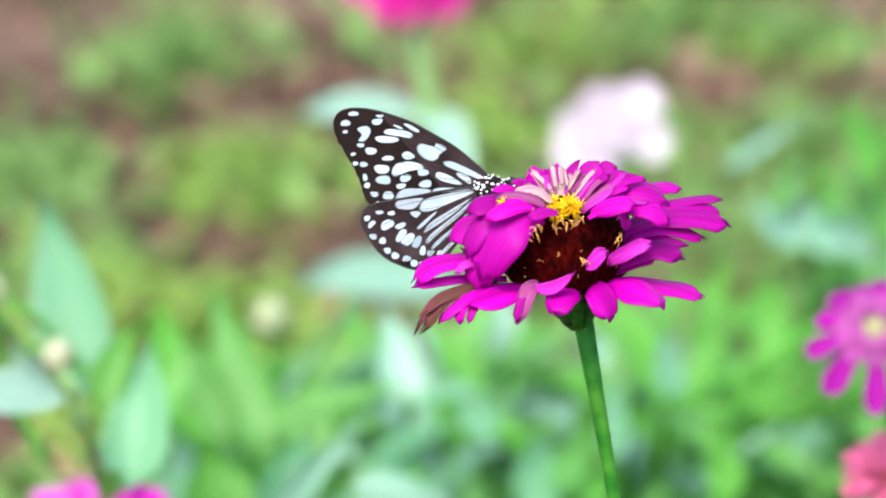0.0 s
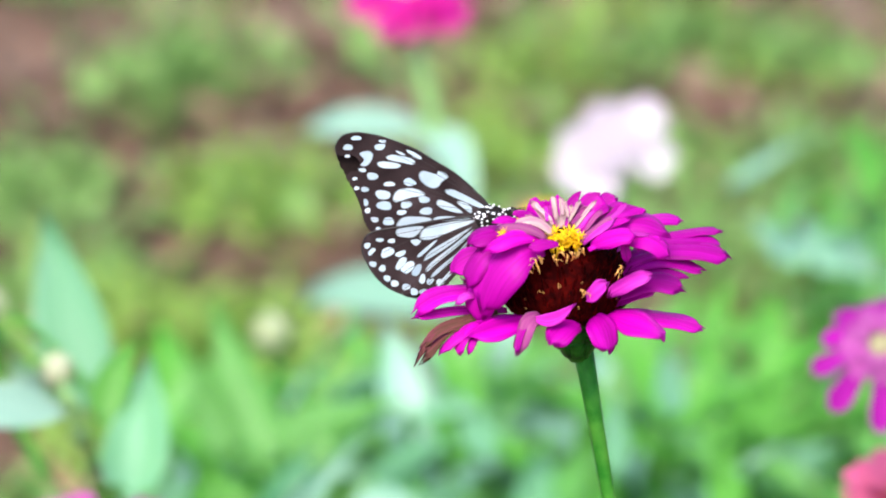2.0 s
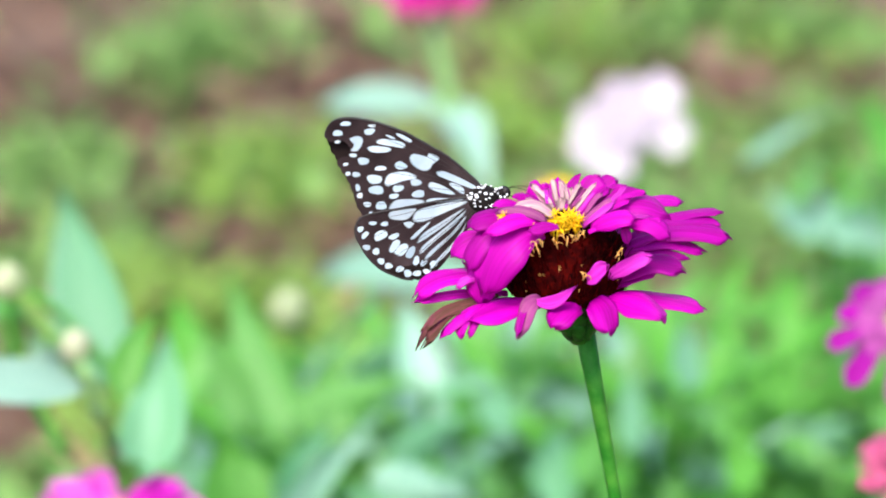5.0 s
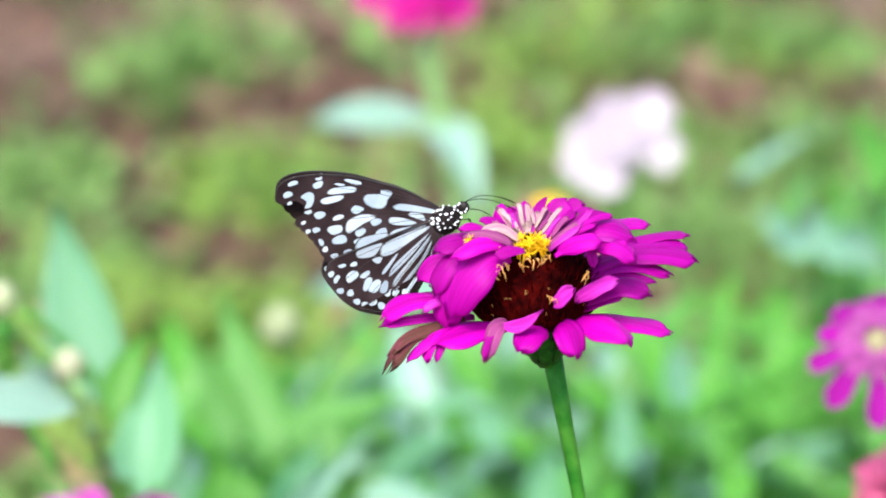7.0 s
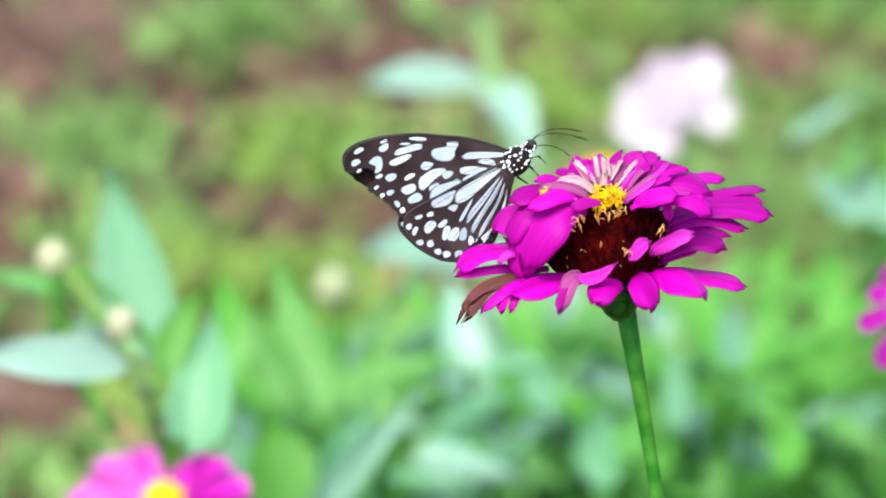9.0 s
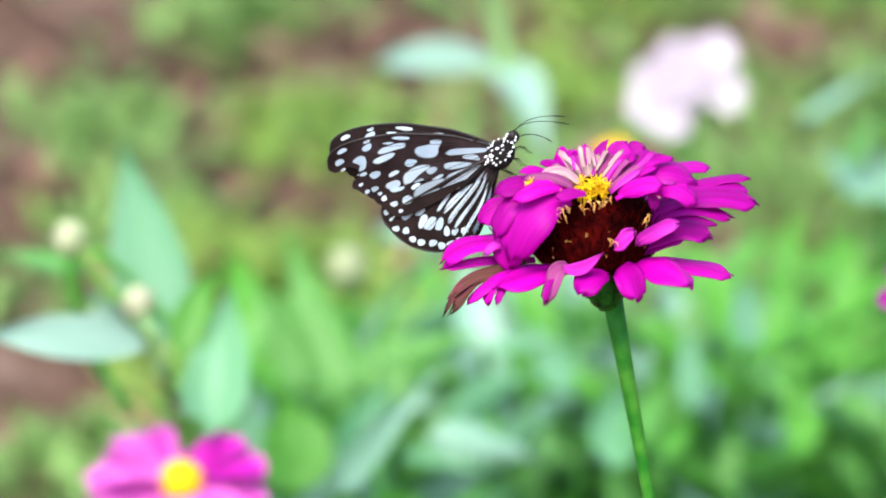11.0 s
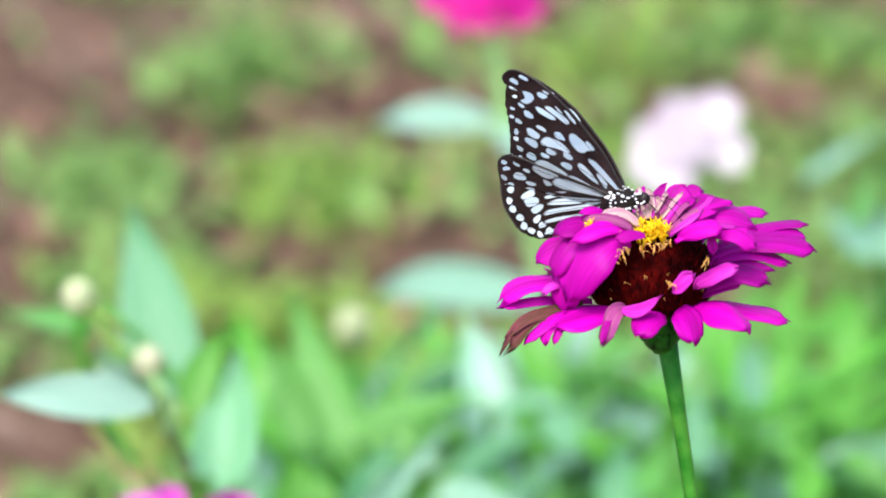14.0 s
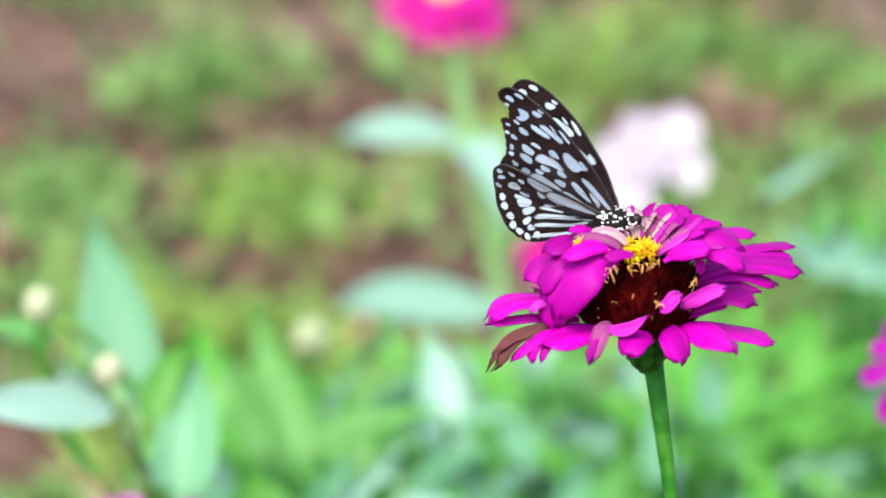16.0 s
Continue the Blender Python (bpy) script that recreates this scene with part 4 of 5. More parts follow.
def make_butterfly():
    b = thing("butterfly", "dark brown butterfly with pale blue patches, wings folded over its back", "butterfly")
    # body along +x, back up
    bm = bmesh.new()
    turn = pose(0, 0, 0, 0, -4, 0)
    ball(bm, mm(0.3, 0, -1.1), 1, (4.3 * MM, 2.6 * MM, 3.5 * MM), turn, 16, 10)
    th = part("thorax", bm, BODY, b, "black thorax dotted with white")
    bm = bmesh.new()
    tube(bm, [mm(-3, 0, -0.4), mm(-5, 0, -0.6), mm(-8, 0, -0.9), mm(-11, 0, -1.2), mm(-13, 0, -1.4)],
         [1.3 * MM, 0.9 * MM, 0.75 * MM, 0.6 * MM, 0.3 * MM], 12)
    part("abdomen", bm, BODY, b, "slender dark abdomen")
    bm = bmesh.new()
    ball(bm, mm(5.6, 0, 0.2), 1, (1.8 * MM, 1.7 * MM, 1.6 * MM), None, 12, 8)
    hd = part("head", bm, BODY, b)
    for s in (-1, 1):
        bm = bmesh.new()
        ball(bm, mm(6.1, 1.15 * s, 0.5), 0.85 * MM, (1, 0.8, 1.1))
        part("eye", bm, WING_DARK, hd)
        bm = bmesh.new()
        pts = [bez(mm(6.8, 0.6 * s, 1.2), mm(12.2, 2.0 * s, 1.6 if s < 0 else 2.8), mm(18.4, (1.0 if s < 0 else 4.0), -6.2 if s < 0 else -3.6), k / 10) for k in range(11)]
        tube(bm, pts, [0.09 * MM] * 8 + [0.12 * MM, 0.17 * MM, 0.12 * MM], 6)
        part("antenna", bm, BODY, b)
    bm = bmesh.new()
    tube(bm, [bez(mm(7.0, -0.2, -0.7), mm(11, -0.4, -2.0), mm(12.5, -0.4, -7.0), k / 6) for k in range(7)], 0.13 * MM, 6)
    part("proboscis", bm, BODY, b)
    for s in (-1, 1):
        for x0, knee, foot in ((3.2, (6.0, 2.8, -3.0), (6.6, 2.4, -5.6)), (1.0, (3.0, 3.0, -4.4), (3.4, 2.4, -7.0)), (-1.2, (-1.0, 3.0, -4.8), (0.2, 2.6, -7.4))):
            bm = bmesh.new()
            tube(bm, [mm(x0, 1.6 * s, -2.2), mm(knee[0], knee[1] * s, knee[2]), mm(foot[0], foot[1] * s, foot[2])], [0.26 * MM, 0.2 * MM, 0.12 * MM], 6)
            part("leg", bm, BODY, b)
    bm = bmesh.new()
    rng = random.Random(4)
    for k in range(74):
        a = rng.uniform(-2.4, 2.4)
        x = -4.0 + 8.0 * ((k * 0.618) % 1.0)
        r = math.sqrt(max(0.05, 1 - (x / 4.6) ** 2))
        p = turn @ mm(x + 0.3, 2.65 * r * math.sin(a), -1.1 + 3.55 * r * math.cos(a))
        ball(bm, p, rng.uniform(0.28, 0.5) * MM, (1.2, 0.7, 0.7), None, 6, 4)
    for k in range(12):
        a = rng.uniform(0, 6.28)
        ball(bm, mm(5.4 + 1.7 * math.cos(a) * 0.7, -1.4, 0.2 + 1.25 * math.sin(a)), 0.3 * MM, (1, 0.6, 1), None, 6, 4)
    ob = part("white_dot", bm, DOT, th)
    ob["kind"] = "stuff"
    fore_veins = (((600, 520), (420, 440), (250, 390)), ((600, 524), (470, 462), (140, 400)), ((600, 526), (440, 490), (120, 455)), ((600, 530), (430, 545), (140, 540)),
                  ((596, 505), (470, 395), (240, 290)), ((596, 500), (460, 365), (180, 228)))
    hind_veins = (((600, 540), (430, 560), (130, 620)), ((600, 545), (450, 610), (340, 612)), ((345, 600), (250, 640), (140, 690)), ((600, 550), (420, 640), (220, 780)),
                  ((600, 556), (440, 665), (270, 810)), ((600, 560), (470, 680), (330, 825)), ((600, 566), (490, 695), (390, 822)), ((600, 572), (520, 700), (440, 790)))
    fore, hind = cells(FORE_SPOTS, FORE_DOTS), cells(HIND_SUB, HIND_DOTS)
    fore_rings, hind_rings = FORE_CELLS + FORE_OUTER, HIND_CELLS + HIND_STREAKS
    rf = make_wing("forewing", b, FORE_EDGE, fore, fore_rings, -0.55, fore_veins, "dark forewing with a torn notch near its tip")
    rh = make_wing("hindwing", b, HIND_EDGE, hind, hind_rings, -1.4, hind_veins, "dark hindwing with pale streaks and a scalloped edge")
    lf = make_wing("forewing", b, FORE_WHOLE, fore, fore_rings, 0.55, fore_veins, "dark forewing with a whole tip")
    lh = make_wing("hindwing", b, HIND_EDGE, hind, hind_rings, 1.4, hind_veins, "dark hindwing with pale streaks and a scalloped edge")
    return b, rf, rh, lf, lh


main_flower = make_main_flower()
butterfly, wing_rf, wing_rh, wing_lf, wing_lh = make_butterfly()


# ---------------------------------------------------------------- the bed behind
def stalk(parent, pts, r0, r1, name="stem", mat=None):
    bm = bmesh.new()
    n = len(pts)
    tube(bm, pts, [r1 + (r0 - r1) * k / (n - 1) for k in range(n)], 8)
    return part(name, bm, mat or STEM, parent)


def curve(a, b, c, n=9):
    return [bez(Vector(a), Vector(b), Vector(c), k / (n - 1)) for k in range(n)]


def leaf(parent, base, tip, width, mat, arch=0.01, seed=0, side=None, cup=0.1, oval=False):
    bm = bmesh.new()
    blade(bm, base, tip, width, arch, cup, 0, "oval" if oval else "leaf", side=side, rows=9, cols=4, seed=seed, ruffle=0.05)
    return part("leaf", bm, mat, parent)


def bloom(parent, at, radius, mat, disc_mat, whorls=((16, 1.0, 0.0), (12, 0.72, 0.25)), tilt=(0, 0), disc=0.3, seed=0, droop=0.0, wide=0.42, disc_high=0.6, spokes=()):
    """A zinnia head at a place in its plant's space; whorls: number, reach and rise of the petals, by the head's radius.
    spokes: angles (degrees) and lengths of the petals of the first whorl, where they are few and uneven."""
    m = Matrix.Translation(at) @ pose(0, 0, 0, tilt[0], tilt[1], 0)
    rng = random.Random(seed)
    bm = bmesh.new()
    ball(bm, (0, 0, 0), radius * disc, (1, 1, disc_high), None, 14, 8)
    bmesh.ops.transform(bm, matrix=m, verts=bm.verts[:])
    part("disc", bm, disc_mat, parent)
    bm = bmesh.new()
    tube(bm, [m @ Vector((0, 0, -radius * 0.35)), m @ Vector((0, 0, -radius * 0.2)), m @ Vector((0, 0, 0))], [radius * 0.1, radius * 0.24, radius * 0.27], 10)
    part("calyx", bm, BRACT, parent)
    up = (m.to_3x3() @ Vector((0, 0, 1))).normalized()
    for w, (n, reach, rise) in enumerate(whorls):
        for k in range(n):
            a = 2 * math.pi * (k + 0.5 * w + rng.uniform(-0.18, 0.18)) / n
            c, s = math.cos(a), math.sin(a)
            q = reach * rng.uniform(0.9, 1.06)
            if spokes and w == 0:
                c, s, q = math.cos(radians(spokes[k][0])), math.sin(radians(spokes[k][0])), spokes[k][1]
            bm = bmesh.new()
            blade(bm, m @ Vector((c * radius * 0.2, s * radius * 0.2, radius * 0.06 * w)), m @ Vector((c * radius * q, s * radius * q, radius * (rise - droop * reach + rng.uniform(-0.06, 0.06)))),
                  radius * wide * rng.uniform(0.85, 1.1), radius * 0.12, 0.1, 0, "petal", rows=6, cols=4, seed=seed + k, ruffle=0.05, up=up)
            part("petal", bm, mat[w] if isinstance(mat, tuple) else mat, parent)


def bud_head(parent, at, r):
    bm = bmesh.new()
    ball(bm, at, r, (1, 1, 1.15), None, 12, 9)
    b = part("bud", bm, BUD, parent, "pale closed flower bud")
    for k in range(9):
        a = 2 * math.pi * k / 9
        c, s = math.cos(a), math.sin(a)
        bm = bmesh.new()
        blade(bm, Vector(at) + Vector((c * r * 0.5, s * r * 0.5, -r * 1.0)), Vector(at) + Vector((c * r * 0.9, s * r * 0.9, r * 0.5)), r * 0.6, r * 0.1, -0.1, 0, "leaf",
              side=(-s, c, 0), rows=4, cols=2, seed=k)
        part("sepal", bm, STEM_PALE, b)


def plant(name, label, foot, category="plant", group=""):
    return thing(name, label, category, group, at=foot)


def rel(p, *q):
    return Vector(q) - p.location


# budding plant with a broad upright leaf
p = plant("budding_zinnia", "zinnia plant with pale buds, broad upright leaf and a powdery leaf", (-0.10, 0.42, 0))
stalk(p, [Vector((0, 0.03, 0)), rel(p, -0.092, 0.448, 0.15), rel(p, -0.0875, 0.445, 0.26), rel(p, -0.1088, 0.4033, 0.3111), rel(p, -0.1111, 0.3747, 0.3350), rel(p, -0.1143, 0.3557, 0.3555), rel(p, -0.1172, 0.3485, 0.3709), rel(p, -0.1202, 0.3535, 0.3788)], 0.003, 0.004, mat=STEM_PALE)
bud_head(p, rel(p, -0.121, 0.3557, 0.3795), 0.0056)
leaf(p, rel(p, -0.1183, 0.4236, 0.3377), rel(p, -0.1383, 0.5048, 0.3845), 0.0285, LEAF_BLUE, 0.006, 1, side=(1, 0.15, 0.3))
leaf(p, rel(p, -0.1173, 0.3490, 0.3665), rel(p, -0.1694, 0.3311, 0.3776), 0.0155, LEAF_POWDER, 0.001, 2, side=(0.0, 0.3, 0.95), oval=True)
leaf(p, rel(p, -0.1296, 0.4177, 0.3509), rel(p, -0.1562, 0.4547, 0.3651), 0.019, WEED_YELLOW, 0.004, 31, side=(0.7, 0.2, -0.6), oval=True)
leaf(p, rel(p, -0.1139, 0.4000, 0.3525), rel(p, -0.1426, 0.4200, 0.3748), 0.0159, LEAF_FRESH, 0.006, 3, side=(0.7, 0.1, -0.7))
leaf(p, rel(p, -0.1104, 0.3900, 0.3458), rel(p, -0.0960, 0.4100, 0.3720), 0.0138, LEAF_FRESH, 0.006, 4, side=(0.9, 0.2, 0.4))
leaf(p, rel(p, -0.0995, 0.3650, 0.3264), rel(p, -0.0936, 0.4150, 0.3615), 0.0235, LEAF_BLUE, 0.008, 5, side=(1, 0.1, 0.1))
stalk(p, curve(rel(p, -0.112, 0.40, 0.30), rel(p, -0.155, 0.43, 0.33), rel(p, -0.1512, 0.4285, 0.372), 8), 0.0018, 0.002)
bud_head(p, rel(p, -0.1512, 0.4285, 0.376), 0.006)
leaf(p, rel(p, -0.148, 0.425, 0.362), rel(p, -0.185, 0.4719, 0.353), 0.018, LEAF, 0.006, 5)
leaf(p, rel(p, -0.148, 0.425, 0.352), rel(p, -0.128, 0.40, 0.362), 0.018, LEAF, 0.004, 6)
leaf(p, rel(p, -0.1368, 0.4300, 0.3341), rel(p, -0.1461, 0.4400, 0.3520), 0.0126, LEAF_POWDER, 0.006, 7, side=(1, 0.1, 0.3))
leaf(p, rel(p, -0.1000, 0.3700, 0.3178), rel(p, -0.1117, 0.3600, 0.3349), 0.0138, LEAF_FRESH, 0.006, 8, side=(0.5, 0.2, 0.8))

# second bud in the middle of the bed
p = plant("budding_zinnia", "slim zinnia plant with one pale bud and upright leaves", (-0.055, 0.66, 0))
stalk(p, curve((0, 0, 0), (0.01, 0, 0.15), rel(p, -0.0625, 0.6961, 0.255)), 0.002, 0.0028)
bud_head(p, rel(p, -0.0625, 0.6961, 0.2632), 0.0082)
leaf(p, rel(p, -0.0600, 0.6200, 0.2350), rel(p, -0.0861, 0.6600, 0.2945), 0.0223, LEAF, 0.006, 9, side=(1, 0.1, 0.35))
leaf(p, rel(p, -0.0785, 0.6200, 0.2376), rel(p, -0.0972, 0.6400, 0.2796), 0.0162, LEAF, 0.006, 10, side=(1, 0.1, 0.3))
leaf(p, rel(p, -0.0470, 0.6600, 0.2286), rel(p, -0.0090, 0.7000, 0.2460), 0.0213, LEAF_BLUE, 0.006, 11, side=(0.5, 0.2, 0.8))
leaf(p, rel(p, -0.0570, 0.6800, 0.2334), rel(p, -0.0236, 0.7200, 0.2617), 0.0134, LEAF_DUSTY_SHEEN, 0.006, 12, side=(0.6, 0.2, 0.7))
leaf(p, rel(p, -0.0599, 0.6200, 0.2425), rel(p, -0.0043, 0.6400, 0.2543), 0.0185, LEAF, 0.006, 13, side=(0.2, 0.4, 0.8))

# pale leaves of a low plant in the middle
p = plant("zinnia_plant", "low zinnia plant with grey-green powdery leaves", (-0.045, 0.53, 0))
stalk(p, curve((0, 0, 0), (0, 0, 0.12), rel(p, -0.045, 0.52, 0.25)), 0.002, 0.003)
leaf(p, rel(p, -0.0594, 0.4900, 0.2496), rel(p, -0.0217, 0.5100, 0.2923), 0.0142, LEAF_DUSTY_SHEEN, 0.004, 14, side=(0.8, 0.3, -0.5))
leaf(p, rel(p, -0.0738, 0.5000, 0.2452), rel(p, -0.0827, 0.5200, 0.2767), 0.0292, LEAF_FRESH, 0.01, 15, side=(1, 0.2, 0.1))
leaf(p, rel(p, -0.0549, 0.5200, 0.2458), rel(p, -0.0407, 0.5400, 0.2754), 0.0201, LEAF_DEEP, 0.006, 16, side=(0.9, 0.2, 0.4))
leaf(p, rel(p, -0.0272, 0.5800, 0.2344), rel(p, 0.0194, 0.5850, 0.2210), 0.0159, LEAF_DUSTY_SHEEN, 0.006, 17, side=(0.1, 0.5, 0.8))
leaf(p, rel(p, -0.0182, 0.6000, 0.2308), rel(p, 0.0141, 0.6200, 0.2448), 0.0193, LEAF_BLUE, 0.006, 18, side=(0.4, 0.3, 0.8))
leaf(p, rel(p, -0.0045, 0.5800, 0.2195), rel(p, 0.0253, 0.6000, 0.2357), 0.0182, LEAF_BLUE, 0.006, 19, side=(0.4, 0.3, 0.8))

# pale leaves low in the middle of the bed
p = plant("zinnia_plant", "low zinnia plant with pale and fresh green leaves", (0.035, 0.65, 0))
stalk(p, curve((0, 0, 0), (0, 0, 0.1), rel(p, 0.035, 0.65, 0.2)), 0.002, 0.003)
leaf(p, rel(p, 0.0476, 0.5842, 0.2189), rel(p, 0.0502, 0.6514, 0.2282), 0.0208, LEAF_BLUE, 0.005, 60, side=(0.9, 0.2, -0.2))
leaf(p, rel(p, 0.0807, 0.5920, 0.2403), rel(p, 0.0810, 0.6603, 0.2525), 0.0127, LEAF_BLUE, 0.005, 61, side=(0.9, 0.2, 0.4))
leaf(p, rel(p, 0.1024, 0.6005, 0.2638), rel(p, 0.1035, 0.6666, 0.2697), 0.0138, LEAF_BLUE, 0.005, 62, side=(0.9, 0.2, -0.2))
leaf(p, rel(p, 0.0294, 0.5944, 0.2468), rel(p, 0.0161, 0.6603, 0.2527), 0.0138, LEAF_BLUE, 0.005, 63, side=(0.9, 0.2, 0.4))
leaf(p, rel(p, 0.0681, 0.5854, 0.2221), rel(p, 0.0891, 0.6474, 0.2170), 0.0115, LEAF_FRESH, 0.005, 64, side=(0.9, 0.2, -0.2))
leaf(p, rel(p, 0.0329, 0.5990, 0.2597), rel(p, 0.0550, 0.6603, 0.2526), 0.0115, LEAF, 0.005, 65, side=(0.9, 0.2, 0.4))
leaf(p, rel(p, 0.0579, 0.5881, 0.2296), rel(p, 0.0738, 0.6522, 0.2303), 0.0138, LEAF, 0.005, 66, side=(0.9, 0.2, -0.2))
leaf(p, rel(p, 0.1274, 0.5865, 0.2251), rel(p, 0.1175, 0.6522, 0.2302), 0.0161, LEAF_FRESH, 0.005, 67, side=(0.9, 0.2, 0.4))
leaf(p, rel(p, 0.0225, 0.5850, 0.2211), rel(p, 0.0113, 0.6490, 0.2216), 0.0161, LEAF, 0.005, 68, side=(0.9, 0.2, -0.2))
leaf(p, rel(p, 0.0020, 0.5858, 0.2233), rel(p, -0.0123, 0.6499, 0.2239), 0.0138, LEAF_FRESH, 0.005, 69, side=(0.9, 0.2, 0.4))

# pale leaves at the side of the bed
p = plant("zinnia_plant", "tall zinnia plant with pale mint-green leaves", (0.195, 1.0, 0))
stalk(p, curve((0, 0, 0), (0, 0, 0.12), rel(p, 0.195, 0.98, 0.235)), 0.002, 0.003)
leaf(p, rel(p, 0.1474, 0.9441, 0.2436), rel(p, 0.2016, 1.0196, 0.2468), 0.0116, LEAF_DUSTY_SHEEN, 0.006, 90, side=(0.9, 0.2, 0.2))
leaf(p, rel(p, 0.2209, 0.9421, 0.2385), rel(p, 0.2087, 1.0226, 0.2553), 0.0166, LEAF_FRESH, 0.006, 91, side=(0.9, 0.2, 0.45))
leaf(p, rel(p, 0.1814, 0.9310, 0.2078), rel(p, 0.1622, 1.0050, 0.2063), 0.0166, LEAF_DUSTY_SHEEN, 0.006, 92, side=(0.9, 0.2, 0.2))
leaf(p, rel(p, 0.2032, 0.9301, 0.2053), rel(p, 0.1861, 1.0059, 0.2090), 0.0193, LEAF_DUSTY_SHEEN, 0.006, 93, side=(0.9, 0.2, 0.45))
leaf(p, rel(p, 0.2277, 0.9314, 0.2091), rel(p, 0.2199, 1.0078, 0.2143), 0.0166, LEAF, 0.006, 94, side=(0.9, 0.2, 0.2))
leaf(p, rel(p, 0.1937, 0.9356, 0.2206), rel(p, 0.2256, 1.0125, 0.2275), 0.0138, LEAF, 0.006, 95, side=(0.9, 0.2, 0.45))
leaf(p, rel(p, 0.2127, 0.9291, 0.2027), rel(p, 0.2087, 1.0025, 0.1997), 0.0193, LEAF_DUSTY_SHEEN, 0.006, 96, side=(0.9, 0.2, 0.2))
leaf(p, rel(p, 0.1719, 0.9366, 0.2231), rel(p, 0.1918, 1.0131, 0.2288), 0.0133, LEAF, 0.006, 97, side=(0.9, 0.2, 0.45))

# white zinnia
p = plant("white_zinnia", "white zinnia with a blush of pink on a green stem", (0.10, 0.99, 0), "flower")
stalk(p, curve((0, 0, 0), (0.0, 0.0, 0.15), rel(p, 0.095, 0.966, 0.245)), 0.0024, 0.003)
bloom(p, rel(p, 0.0893, 0.955, 0.2607), 0.0278, WHITE, WHITE, ((7, 1.0, 0.0), (9, 0.62, 0.08), (8, 0.4, 0.1)), (49, -8), 0.26, 21, 0.0, 0.78, 0.75,
      spokes=((78, 0.85), (128, 0.62), (172, 0.86), (212, 1.05), (250, 1.1), (-24, 1.2), (28, 1.2)))

# hot pink zinnia with a pale leaf pair
p = plant("pink_zinnia", "hot pink zinnia on a tall pale stem with powdery leaves", (0.03, 0.97, 0), "flower")
stalk(p, [rel(p, 0.045, 0.945, 0.0), rel(p, 0.034, 0.95, 0.12), rel(p, 0.0217, 0.9583, 0.1941), rel(p, 0.009, 0.976, 0.25), rel(p, -0.0007, 0.9932, 0.2901), rel(p, -0.005, 1.0, 0.317)], 0.0042, 0.0052, mat=STEM_PALE)
bloom(p, rel(p, -0.0071, 1.0031, 0.3284), 0.033, PINK, YELLOW, ((13, 1.0, -0.1), (11, 0.72, 0.12)), (14, 4), 0.3, 22, 0.28, 0.4,
      spokes=[(k * 27.7 + 7 * math.sin(3.1 * k), 0.97 + 0.13 * math.sin(2.3 * k)) for k in range(13)])
leaf(p, rel(p, 0.003, 0.982, 0.262), rel(p, -0.056, 0.9538, 0.2694), 0.021, LEAF_POWDER, 0.006, 11, side=(0.0, 0.85, 0.45), oval=True)
leaf(p, rel(p, 0.004, 0.98, 0.262), rel(p, 0.026, 0.935, 0.226), 0.026, LEAF_POWDER, 0.016, 12)
leaf(p, rel(p, 0.026, 0.95, 0.184), rel(p, -0.056, 0.89, 0.206), 0.034, LEAF_DUSTY_SHEEN, 0.008, 13, side=(-0.3, 0.8, 0.45), oval=True)

# pink zinnia half hidden behind the bloom in front
p = plant("pink_zinnia", "pink zinnia with a raised yellow heart, low in the bed", (0.06, 0.93, 0), "flower")
stalk(p, curve((0, 0, 0), (0, 0, 0.12), rel(p, 0.0579, 0.912, 0.222)), 0.0022, 0.0028)
bloom(p, rel(p, 0.0579, 0.9107, 0.2362), 0.030, PINK, YELLOW, ((15, 1.0, -0.25), (12, 0.7, -0.05)), (8, 0), 0.34, 23, 0.2, disc_high=0.95)

# violet zinnia at the edge of the bed
violet = plant("violet_zinnia", "violet-pink zinnia with a pale yellow disc and drooping petals", (0.15, 0.30, 0), "flower")
p = violet
stalk(p, curve(rel(p, 0.185, 0.33, 0.0), rel(p, 0.175, 0.31, 0.33), rel(p, 0.1465, 0.288, 0.405)), 0.0016, 0.0024)
bloom(p, rel(p, 0.146, 0.2848, 0.4155), 0.0212, (VIOLET, VIOLET_PALE, VIOLET_PALE), PALE_DISC, ((11, 1.0, -0.1), (9, 0.62, 0.1), (8, 0.4, 0.2)), (48, -8), 0.22, 24, 0.3, 0.38,
      spokes=((70, 0.95), (98, 0.9), (126, 0.95), (155, 0.95), (186, 1.1), (222, 1.18), (262, 1.28), (300, 1.2), (335, 1.1), (8, 1.0), (40, 1.0)))


# coral zinnia under it
p = plant("coral_zinnia", "coral-pink zinnia with a yellow heart, low in the bed", (0.16, 0.31, 0), "flower")
stalk(p, curve((0, 0, 0), (0, 0, 0.2), rel(p, 0.157, 0.297, 0.349)), 0.0018, 0.0026)
bloom(p, rel(p, 0.1596, 0.2945, 0.359), 0.0215, CORAL, YELLOW, ((15, 1.0, 0.05), (12, 0.9, 0.35), (9, 0.66, 0.55)), (12, -5), 0.26, 25, 0.05, 0.36)


# rose zinnia low at the front of the bed
p = plant("rose_zinnia", "rose-pink zinnia with upright inner petals and a yellow heart", (-0.115, 0.39, 0), "flower")
stalk(p, curve((0, 0, 0), (0, 0, 0.2), rel(p, -0.108, 0.358, 0.30)), 0.0022, 0.003)
